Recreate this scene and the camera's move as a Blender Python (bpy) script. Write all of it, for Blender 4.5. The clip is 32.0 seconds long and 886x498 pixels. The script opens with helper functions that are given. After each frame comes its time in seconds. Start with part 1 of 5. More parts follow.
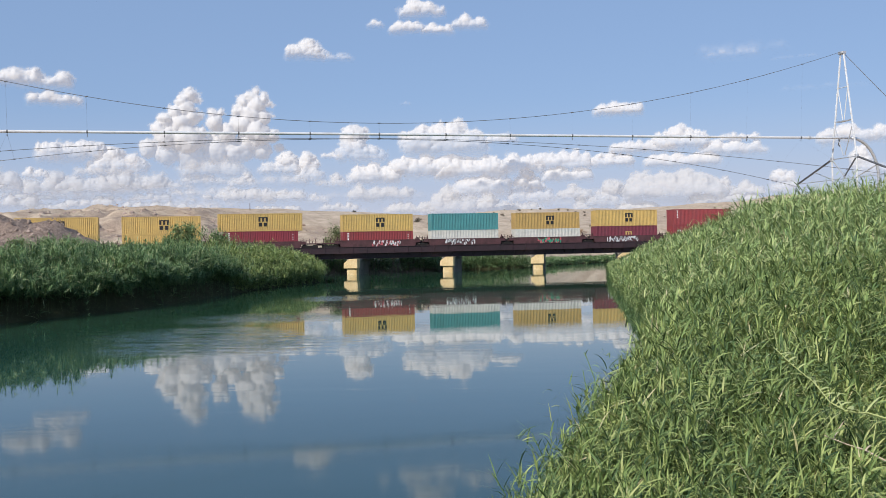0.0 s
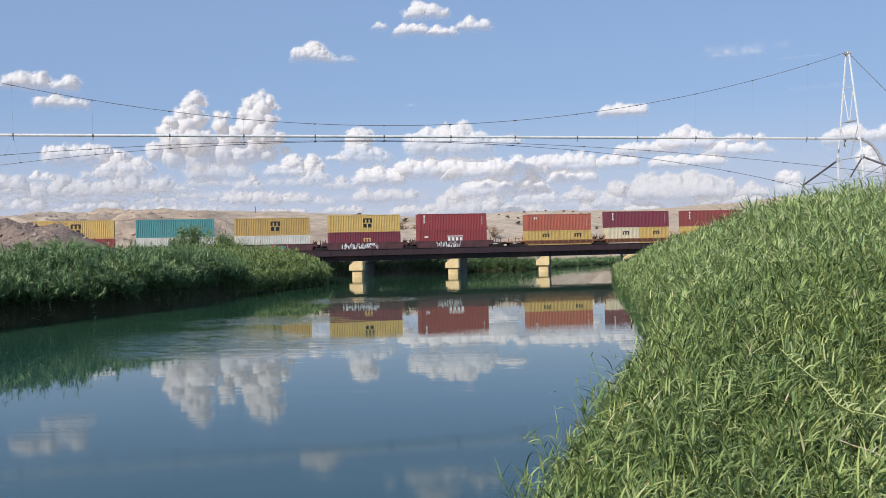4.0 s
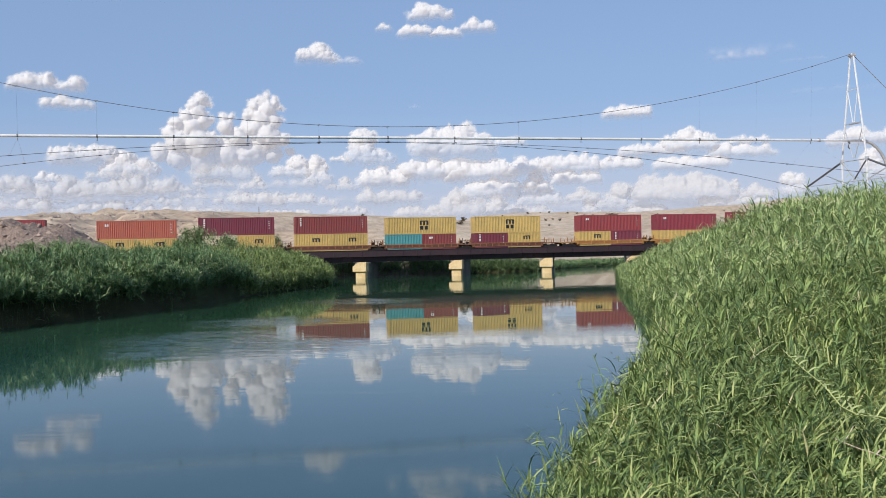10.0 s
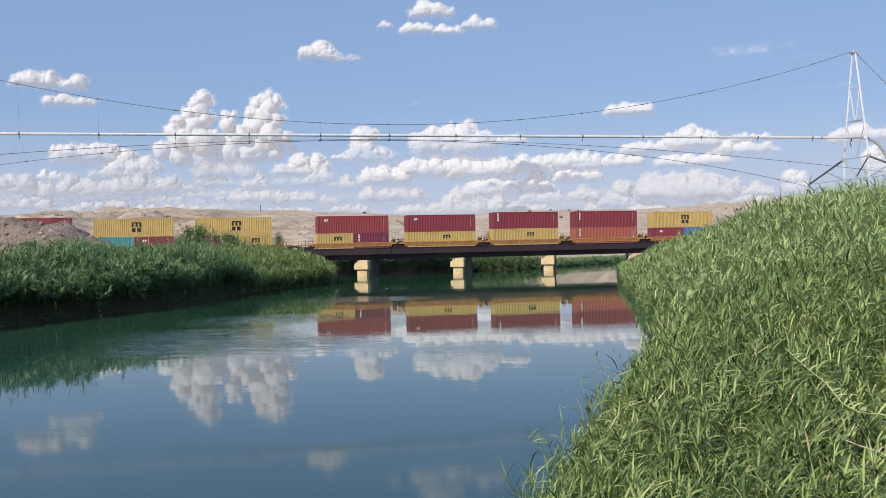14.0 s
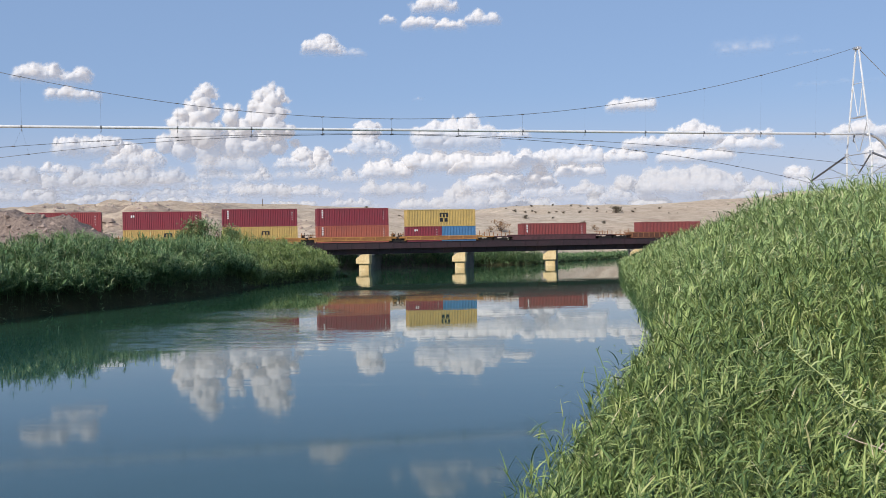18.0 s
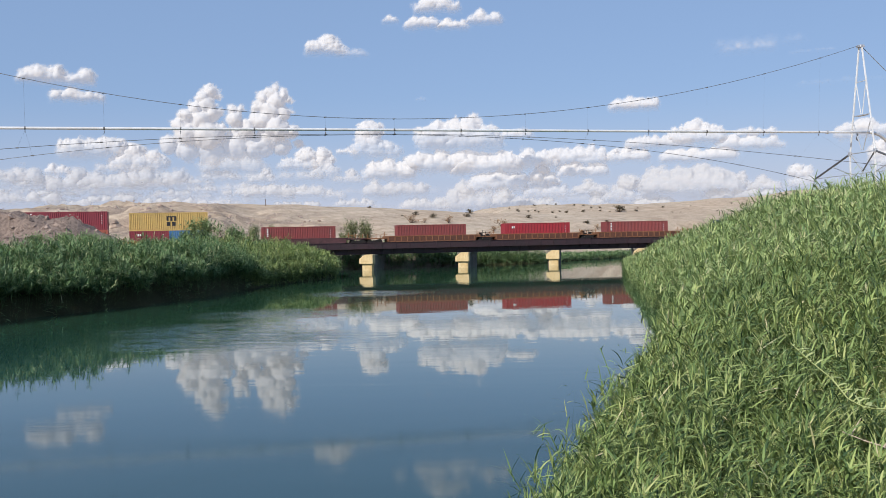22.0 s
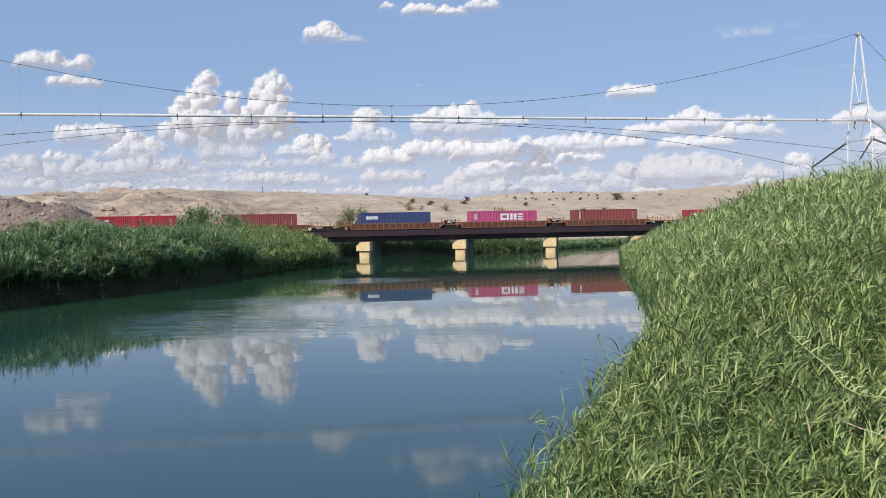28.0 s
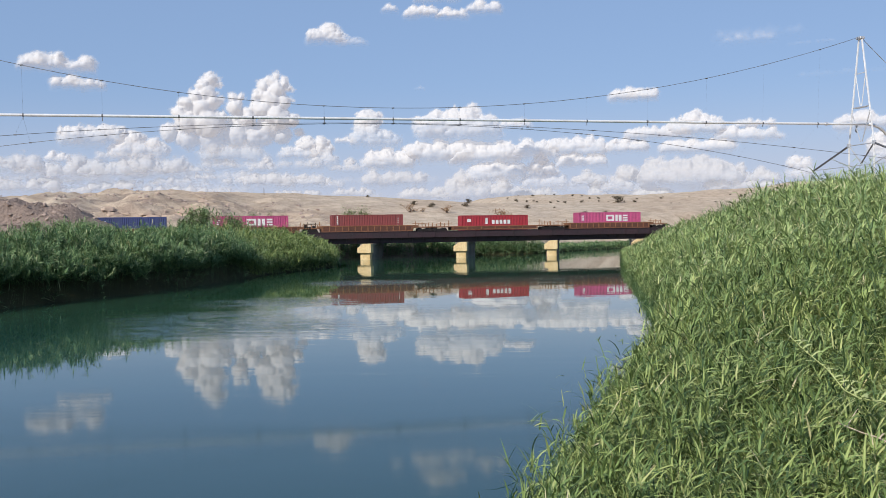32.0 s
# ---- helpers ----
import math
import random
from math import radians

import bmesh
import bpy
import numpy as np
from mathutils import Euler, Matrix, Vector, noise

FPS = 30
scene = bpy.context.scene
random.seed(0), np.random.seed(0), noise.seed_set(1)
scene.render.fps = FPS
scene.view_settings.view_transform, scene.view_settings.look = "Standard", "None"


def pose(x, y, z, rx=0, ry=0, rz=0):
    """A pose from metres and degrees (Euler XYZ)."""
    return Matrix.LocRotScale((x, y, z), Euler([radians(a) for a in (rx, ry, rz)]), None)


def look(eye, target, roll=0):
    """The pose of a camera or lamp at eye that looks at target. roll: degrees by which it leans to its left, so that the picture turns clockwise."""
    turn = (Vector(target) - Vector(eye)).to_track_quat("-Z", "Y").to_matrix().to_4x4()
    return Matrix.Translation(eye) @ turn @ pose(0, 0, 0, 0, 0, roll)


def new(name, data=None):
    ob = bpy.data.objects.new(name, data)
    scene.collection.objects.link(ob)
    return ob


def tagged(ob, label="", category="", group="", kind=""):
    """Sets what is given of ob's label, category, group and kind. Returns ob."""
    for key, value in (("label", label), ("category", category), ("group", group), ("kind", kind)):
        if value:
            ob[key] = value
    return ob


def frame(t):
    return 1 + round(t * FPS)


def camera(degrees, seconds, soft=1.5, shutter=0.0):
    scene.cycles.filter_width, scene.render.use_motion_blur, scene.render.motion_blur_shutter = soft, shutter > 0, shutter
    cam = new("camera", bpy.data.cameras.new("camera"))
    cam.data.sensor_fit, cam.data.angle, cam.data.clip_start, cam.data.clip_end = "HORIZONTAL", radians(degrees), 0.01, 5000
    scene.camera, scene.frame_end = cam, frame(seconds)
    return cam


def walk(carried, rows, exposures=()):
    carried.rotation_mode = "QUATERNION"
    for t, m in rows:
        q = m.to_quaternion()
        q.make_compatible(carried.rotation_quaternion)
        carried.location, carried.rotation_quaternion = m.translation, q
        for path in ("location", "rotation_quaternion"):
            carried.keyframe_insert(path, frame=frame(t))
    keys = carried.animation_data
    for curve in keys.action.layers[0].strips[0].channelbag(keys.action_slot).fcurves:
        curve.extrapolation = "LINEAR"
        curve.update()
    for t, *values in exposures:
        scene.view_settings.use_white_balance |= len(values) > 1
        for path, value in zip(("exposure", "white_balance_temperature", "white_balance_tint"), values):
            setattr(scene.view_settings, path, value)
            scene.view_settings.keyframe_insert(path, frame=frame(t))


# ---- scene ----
# The camera stands on the bank, four metres over the water, and only turns a little.
EYE = (0.0, 0.0, 4.0)
PATH = [
    (0, 90.000, 1.200, -0.000), (0.5, 90.085, 1.261, 0.067), (1, 90.168, 1.341, 0.105), (1.5, 90.192, 1.406, 0.152),
    (2, 90.193, 1.412, 0.190), (2.5, 90.157, 1.452, 0.212), (3, 90.163, 1.442, 0.284), (3.5, 90.084, 1.383, 0.335),
    (5.5, 90.380, 1.346, 0.247), (6, 90.376, 1.343, 0.287), (6.5, 90.333, 1.358, 0.328), (7, 90.289, 1.329, 0.439),
    (7.5, 90.225, 1.256, 0.425), (8, 90.158, 1.154, 0.475), (8.5, 90.138, 1.179, 0.501), (9, 90.084, 1.189, 0.510),
    (9.5, 90.104, 1.214, 0.486), (10, 90.211, 1.264, 0.525), (10.5, 90.250, 1.306, 0.473), (11, 90.255, 1.334, 0.487),
    (11.5, 90.214, 1.312, 0.528), (12, 90.142, 1.329, 0.557), (12.5, 90.099, 1.338, 0.625), (13, 90.044, 1.347, 0.672),
    (13.5, 90.045, 1.330, 0.709), (14, 90.078, 1.299, 0.619), (14.5, 90.118, 1.265, 0.597), (16.5, 89.943, 0.939, 0.509),
    (17, 89.868, 0.997, 0.581), (17.5, 89.777, 1.053, 0.686), (18, 89.757, 1.047, 0.728), (18.5, 89.778, 1.065, 0.730),
    (19, 89.841, 1.076, 0.763), (19.5, 89.912, 1.112, 0.783), (20, 89.895, 1.169, 0.824), (20.5, 89.842, 1.215, 0.833),
    (21, 89.774, 1.310, 0.883), (21.5, 89.760, 1.295, 0.909), (22, 89.752, 1.251, 0.919), (22.5, 89.709, 1.258, 0.911),
    (23, 89.650, 1.268, 0.920), (23.5, 89.580, 1.282, 0.939), (24, 89.530, 1.268, 0.925), (24.5, 89.479, 1.279, 0.980),
    (25, 89.442, 1.271, 0.976), (25.5, 89.339, 1.274, 0.917), (27.5, 88.855, 1.210, 0.809), (28, 88.987, 1.147, 0.750),
    (28.5, 89.186, 1.016, 0.711), (29, 89.264, 0.936, 0.704), (29.5, 89.299, 0.905, 0.716), (30, 89.295, 0.884, 0.714),
    (30.5, 89.286, 0.878, 0.720), (31, 89.297, 0.862, 0.677), (31.5, 89.278, 0.882, 0.720), (32, 89.123, 0.926, 0.814),
]
cam = camera(50.0, 32.0, soft=0.7)
walk(cam, [(t, pose(*EYE, rx, ry, rz)) for t, rx, ry, rz in PATH])

# ---- light ----
SUN_FROM = Vector((-0.43, -0.68, 0.59)).normalized()
scene.view_settings.exposure = 0.05
world = bpy.data.worlds.new("sky")
scene.world = world
world.use_nodes = True
wt = world.node_tree
wt.nodes.clear()
sky = wt.nodes.new("ShaderNodeTexSky")
sky.sky_type, sky.sun_disc = "NISHITA", False
sky.sun_elevation = math.asin(SUN_FROM.z)
sky.sun_rotation = math.atan2(SUN_FROM.x, SUN_FROM.y)
sky.air_density, sky.dust_density, sky.ozone_density = 1.0, 0.25, 1.8
bg = wt.nodes.new("ShaderNodeBackground")
bg.inputs["Strength"].default_value = 0.112
wo = wt.nodes.new("ShaderNodeOutputWorld")
tint = wt.nodes.new("ShaderNodeMix")
tint.data_type, tint.blend_type = "RGBA", "MULTIPLY"
tint.inputs[0].default_value, tint.inputs[7].default_value = 1.0, (0.985, 0.955, 1.07, 1)
wt.links.new(sky.outputs[0], tint.inputs[6])
haze = wt.nodes.new("ShaderNodeMix")
haze.data_type = "RGBA"
haze.inputs[7].default_value = (4.75, 4.95, 6.1, 1)
upward = wt.nodes.new("ShaderNodeSeparateXYZ")
wt.links.new(wt.nodes.new("ShaderNodeTexCoord").outputs["Generated"], upward.inputs[0])
low_air = wt.nodes.new("ShaderNodeMapRange")
low_air.interpolation_type = "SMOOTHSTEP"
for key, value in (("From Min", 0.0), ("From Max", 0.16), ("To Min", 0.8), ("To Max", 0.0)):
    low_air.inputs[key].default_value = value
wt.links.new(upward.outputs["Z"], low_air.inputs["Value"])
wt.links.new(low_air.outputs[0], haze.inputs[0])
even = wt.nodes.new("ShaderNodeMix")                  # light scattered evenly by the dust of the air
even.data_type = "RGBA"
even.inputs[0].default_value, even.inputs[7].default_value = 0.7, (2.25, 3.45, 5.6, 1)
wt.links.new(tint.outputs[2], even.inputs[6])
wt.links.new(even.outputs[2], haze.inputs[6])
wt.links.new(haze.outputs[2], bg.inputs[0])
wt.links.new(bg.outputs[0], wo.inputs[0])
sun_data = bpy.data.lights.new("sun", "SUN")
sun_data.energy, sun_data.angle, sun_data.color = 4.1, radians(0.5), (1.0, 0.94, 0.85)
sun = new("sun", sun_data)
sun.matrix_world = look((SUN_FROM * 100)[:], (0, 0, 0))

# ---- materials ----
def shader(name, colour, rough=0.7, metal=0.0, spec=0.5):
    m = bpy.data.materials.new(name)
    m.use_nodes = True
    b = m.node_tree.nodes["Principled BSDF"]
    b.inputs["Base Color"].default_value = (*colour, 1)
    b.inputs["Roughness"].default_value = rough
    b.inputs["Metallic"].default_value = metal
    b.inputs["Specular IOR Level"].default_value = spec
    return m, m.node_tree.nodes, m.node_tree.links, b


def noise_node(nodes, links, scale, detail=4.0, rough=0.6, vec=None, warp=0.0):
    n = nodes.new("ShaderNodeTexNoise")
    n.inputs["Scale"].default_value, n.inputs["Detail"].default_value = scale, detail
    n.inputs["Roughness"].default_value, n.inputs["Distortion"].default_value = rough, warp
    if vec is not None:
        links.new(vec, n.inputs["Vector"])
    return n


def ramp_node(nodes, links, fac, stops):
    r = nodes.new("ShaderNodeValToRGB")
    while len(r.color_ramp.elements) < len(stops):
        r.color_ramp.elements.new(0.5)
    for e, (p, c) in zip(r.color_ramp.elements, stops):
        e.position, e.color = p, (*c, 1)
    links.new(fac, r.inputs[0])
    return r


def mix_node(nodes, links, fac, a, b, blend="MIX"):
    m = nodes.new("ShaderNodeMix")
    m.data_type, m.blend_type = "RGBA", blend
    for sock, v in ((m.inputs[0], fac), (m.inputs[6], a), (m.inputs[7], b)):
        if isinstance(v, bpy.types.NodeSocket):
            links.new(v, sock)
        elif isinstance(v, (int, float)):
            sock.default_value = v
        else:
            sock.default_value = (*v, 1)
    return m.outputs[2]


def bump_node(nodes, links, b, height, strength, dist):
    n = nodes.new("ShaderNodeBump")
    n.inputs["Strength"].default_value, n.inputs["Distance"].default_value = strength, dist
    links.new(height, n.inputs["Height"])
    links.new(n.outputs[0], b.inputs["Normal"])


def place(nodes, kind="Object"):
    return nodes.new("ShaderNodeTexCoord").outputs[kind]


def worn(name, colour, second, rough=0.6, metal=0.0, scale=1.5, amount=0.5, fine=12.0, bump=0.3, dist=0.02, vary=0.0):
    """A surface of one colour with stains of a second at two scales."""
    m, n, l, b = shader(name, colour, rough, metal)
    v = place(n)
    a = noise_node(n, l, scale, 5, 0.65, v, 0.4)
    f = noise_node(n, l, fine, 3, 0.6, v)
    ra = ramp_node(n, l, a.outputs[0], [(0.42, (0, 0, 0)), (0.72, (amount, amount, amount))])
    col = mix_node(n, l, ra.outputs[0], colour, second)
    rf = ramp_node(n, l, f.outputs[0], [(0.25, (0.78, 0.78, 0.78)), (0.75, (1.12, 1.12, 1.12))])
    col = mix_node(n, l, 1.0, col, rf.outputs[0], "MULTIPLY")
    if vary:
        o = n.new("ShaderNodeObjectInfo")
        rv = ramp_node(n, l, o.outputs["Random"], [(0.0, (1 - vary,) * 3), (1.0, (1 + vary,) * 3)])
        col = mix_node(n, l, 1.0, col, rv.outputs[0], "MULTIPLY")
    l.new(col, b.inputs["Base Color"])
    if bump:
        bump_node(n, l, b, f.outputs[0], bump, dist)
    return m


def sand_material():
    m, n, l, b = shader("sand", (0.45, 0.34, 0.24), 0.95, 0, 0.1)
    v = place(n)
    big = noise_node(n, l, 0.02, 5, 0.6, v, 0.5)
    mid = noise_node(n, l, 0.25, 6, 0.7, v, 0.8)
    fine = noise_node(n, l, 3.0, 4, 0.7, v)
    c1 = ramp_node(n, l, big.outputs[0], [(0.35, (0.58, 0.46, 0.35)), (0.7, (0.64, 0.54, 0.43))])
    c2 = ramp_node(n, l, mid.outputs[0], [(0.30, (0.62, 0.58, 0.55)), (0.6, (1.05, 1.04, 1.02))])
    col = mix_node(n, l, 1.0, c1.outputs[0], c2.outputs[0], "MULTIPLY")
    c3 = ramp_node(n, l, fine.outputs[0], [(0.3, (0.82, 0.8, 0.78)), (0.65, (1.06, 1.06, 1.05))])
    col = mix_node(n, l, 1.0, col, c3.outputs[0], "MULTIPLY")
    soil = n.new("ShaderNodeAttribute")
    soil.attribute_name = "soil"
    sc = ramp_node(n, l, mid.outputs[0], [(0.3, (0.035, 0.035, 0.018)), (0.7, (0.085, 0.08, 0.04))])
    col = mix_node(n, l, soil.outputs["Fac"], col, sc.outputs[0])
    spoil = n.new("ShaderNodeAttribute")
    spoil.attribute_name = "spoil"
    rc = ramp_node(n, l, fine.outputs[0], [(0.3, (0.135, 0.10, 0.085)), (0.68, (0.37, 0.285, 0.235))])
    col = mix_node(n, l, spoil.outputs["Fac"], col, rc.outputs[0])
    l.new(col, b.inputs["Base Color"])
    both = mix_node(n, l, 0.35, mid.outputs[0], fine.outputs[0])
    bump_node(n, l, b, both, 0.8, 0.8)
    return m


def water_material():
    m, n, l, b = shader("river_water", (0.016, 0.055, 0.04), 0.012, 0, 0.5)
    b.inputs["IOR"].default_value = 1.333
    v = place(n)
    mp = n.new("ShaderNodeMapping")
    mp.inputs["Scale"].default_value = (0.55, 1.3, 1.0)
    l.new(v, mp.inputs[0])
    swell = noise_node(n, l, 0.32, 3, 0.5, mp.outputs[0], 0.4)
    chop = noise_node(n, l, 3.6, 3, 0.6, mp.outputs[0], 0.3)
    streak = n.new("ShaderNodeMapping")
    streak.inputs["Scale"].default_value = (0.35, 1.6, 1.0)
    l.new(v, streak.inputs[0])
    patch = noise_node(n, l, 0.06, 4, 0.65, streak.outputs[0], 0.8)
    where = ramp_node(n, l, patch.outputs[0], [(0.50, (0.02, 0.02, 0.02)), (0.66, (0.7, 0.7, 0.7))])
    sep = n.new("ShaderNodeSeparateXYZ")
    l.new(v, sep.inputs[0])
    reach = n.new("ShaderNodeMapRange")            # the stream runs quicker past the bridge
    for key, value in (("From Min", 150.0), ("From Max", 176.0), ("To Min", 0.0), ("To Max", 1.3)):
        reach.inputs[key].default_value = value
    l.new(sep.outputs["Y"], reach.inputs["Value"])
    quick = n.new("ShaderNodeMath")
    quick.operation = "ADD"
    l.new(where.outputs[0], quick.inputs[0])
    l.new(reach.outputs[0], quick.inputs[1])
    near_bar = n.new("ShaderNodeMapping")          # riffles over the shoals off the left bank
    near_bar.inputs["Scale"].default_value = (0.085, 0.10, 0.0)
    l.new(v, near_bar.inputs[0])
    total = quick.outputs[0]
    crests = noise_node(n, l, 1.1, 3, 0.6, streak.outputs[0], 0.6)
    ripple = ramp_node(n, l, crests.outputs[0], [(0.42, (0.05, 0.05, 0.05)), (0.62, (1, 1, 1))])
    for spot in ((-0.87, 4.2, 0), (-1.2, 4.8, 0), (-1.1, 5.8, 0), (-0.7, 8.1, 0)):
        gap = n.new("ShaderNodeVectorMath")
        gap.operation = "DISTANCE"
        gap.inputs[1].default_value = spot
        l.new(near_bar.outputs[0], gap.inputs[0])
        riffle = n.new("ShaderNodeMapRange")
        riffle.interpolation_type = "SMOOTHSTEP"
        for key, value in (("From Min", 0.1), ("From Max", 0.65), ("To Min", 6.5), ("To Max", 0.0)):
            riffle.inputs[key].default_value = value
        l.new(gap.outputs["Value"], riffle.inputs["Value"])
        broken = n.new("ShaderNodeMath")
        broken.operation = "MULTIPLY"
        l.new(riffle.outputs[0], broken.inputs[0])
        l.new(ripple.outputs[0], broken.inputs[1])
        more = n.new("ShaderNodeMath")
        more.operation = "ADD"
        l.new(total, more.inputs[0])
        l.new(broken.outputs[0], more.inputs[1])
        total = more.outputs[0]
    mul = n.new("ShaderNodeMath")
    mul.operation = "MULTIPLY"
    l.new(chop.outputs[0], mul.inputs[0])
    l.new(total, mul.inputs[1])
    add = n.new("ShaderNodeMath")
    add.operation = "ADD"
    l.new(swell.outputs[0], add.inputs[0])
    l.new(mul.outputs[0], add.inputs[1])
    bump_node(n, l, b, add.outputs[0], 1.0, 0.0030)
    # silt: the upper reach is greener than the deep pool by the near bank
    silt = n.new("ShaderNodeMapRange")
    silt.interpolation_type = "SMOOTHSTEP"
    for key, value in (("From Min", 16.0), ("From Max", 58.0)):
        silt.inputs[key].default_value = value
    l.new(sep.outputs["Y"], silt.inputs["Value"])
    cloudy = noise_node(n, l, 0.05, 4, 0.6, streak.outputs[0], 0.5)
    deep = ramp_node(n, l, cloudy.outputs[0], [(0.3, (0.012, 0.050, 0.056)), (0.7, (0.016, 0.060, 0.062))])
    green = ramp_node(n, l, cloudy.outputs[0], [(0.3, (0.028, 0.080, 0.046)), (0.7, (0.040, 0.100, 0.056))])
    l.new(mix_node(n, l, silt.outputs[0], deep.outputs[0], green.outputs[0]), b.inputs["Base Color"])
    calm = n.new("ShaderNodeMapRange")             # a light air roughens the near pool
    for key, value in (("From Min", 16.0), ("From Max", 34.0), ("To Min", 0.06), ("To Max", 0.016)):
        calm.inputs[key].default_value = value
    l.new(sep.outputs["Y"], calm.inputs["Value"])
    l.new(calm.outputs[0], b.inputs["Roughness"])
    return m


SAND = sand_material()
WATER = water_material()
CONCRETE = worn("pier_concrete", (0.76, 0.58, 0.32), (0.56, 0.36, 0.14), 0.85, 0, 0.9, 0.8, 6, 0.3, 0.03)
# stained pier body, with the deck's shade put into its darker colour
SHADED_STAINED = worn("shaded_stained_concrete", (0.23, 0.205, 0.175), (0.10, 0.09, 0.08), 0.9, 0, 0.7, 0.9, 5, 0.3, 0.03)
GIRDER = worn("girder_paint", (0.046, 0.024, 0.030), (0.03, 0.024, 0.026), 0.55, 0.1, 0.6, 0.7, 5, 0.2, 0.01)

# ---- lie of the land ----
PHI = radians(15.35)                                  # the railway's turn against the x axis
TRACK = Vector((math.cos(PHI), math.sin(PHI), 0))
SIDE = Vector((-math.sin(PHI), math.cos(PHI), 0))     # away from the camera
RAIL_Z = 4.3
HUB = Vector((0, 165.0, 0))                           # near faces of the train pass here
LEFT_BANK = [(-44, -80), (-33, 20), (-27, 58), (-22.7, 72), (-20.5, 103), (-16, 122), (-18.5, 135), (-22, 150), (-21, 162),
             (-12.8, 166), (-2, 170), (4, 178), (16, 186), (25.5, 207), (38, 227), (66, 250), (140, 300), (300, 360), (700, 420)]
RIGHT_BANK = [(-12, -80), (-2.3, 0), (1.4, 13), (2.35, 15.6), (3.8, 20), (5.2, 24), (7.0, 31.5), (9.9, 42), (13.4, 64), (18.6, 100), (26.8, 150), (38, 185),
              (75, 212), (160, 255), (300, 300), (700, 350)]


def along(line, x, y):
    """Distance from points to a polyline, positive on its right-hand side."""
    best = np.full(x.shape, 1e9)
    sign = np.ones(x.shape)
    for (ax, ay), (bx, by) in zip(line, line[1:]):
        dx, dy = bx - ax, by - ay
        t = np.clip(((x - ax) * dx + (y - ay) * dy) / (dx * dx + dy * dy), 0, 1)
        px, py = x - ax - t * dx, y - ay - t * dy
        d = np.hypot(px, py)
        near = d < best
        best = np.where(near, d, best)
        sign = np.where(near, np.sign(dy * px - dx * py + 1e-9), sign)
    return best * sign


def smooth(a, b, v):
    t = np.clip((v - a) / (b - a), 0, 1)
    return t * t * (3 - 2 * t)


def waves(x, y, size, seed):
    """Cheap smooth noise of about -1 to 1."""
    r = np.random.RandomState(seed)
    out = np.zeros(x.shape)
    for k in range(7):
        a, f = r.uniform(0, 6.283), r.uniform(0.6, 1.7) / size
        out += np.sin((x * math.cos(a) + y * math.sin(a)) * f * 6.283 + r.uniform(0, 6.283))
    return out / 3.2


FAR_DUNE_S = (52, 66, 82, 96, 165, 175, 186, 205, 225, 245, 300)
FAR_DUNE_Z = (0, 3.0, 7.8, 10, 10.3, 11.2, 12.6, 14.2, 16.0, 16.9, 17.4)
CREST_S = (-170, -95, -80, -65, -55, -30, -15, 5, 30, 50, 90, 150)
CREST_Z = (14.8, 15.6, 16.7, 17.5, 17.9, 17.3, 16.8, 16.0, 14.4, 13.4, 12.8, 12.4)


def spoil_heap(x, y):
    return 6.1 * np.exp(-(np.maximum(x + 53.5, 0) / 9.2) ** 2 - (np.maximum(-x - 62, 0) / 14.0) ** 2 - ((y - 124) / 9) ** 2) * (1 + 0.13 * waves(x, y, 6, 12) + 0.10 * waves(x, y, 2.4, 13))


def cut_line(s):
    """How far behind the line the slope is cut back to a low cliff."""
    return 19 + 2.4 * waves(s, s * 0, 15, 18) + 0.9 * waves(s, s * 0, 4, 20)


def bed_line(s):
    """The rim of a bed of rock higher up."""
    return 42 + 5 * waves(s, s * 0, 17, 19) + 1.2 * waves(s, s * 0, 5, 24)


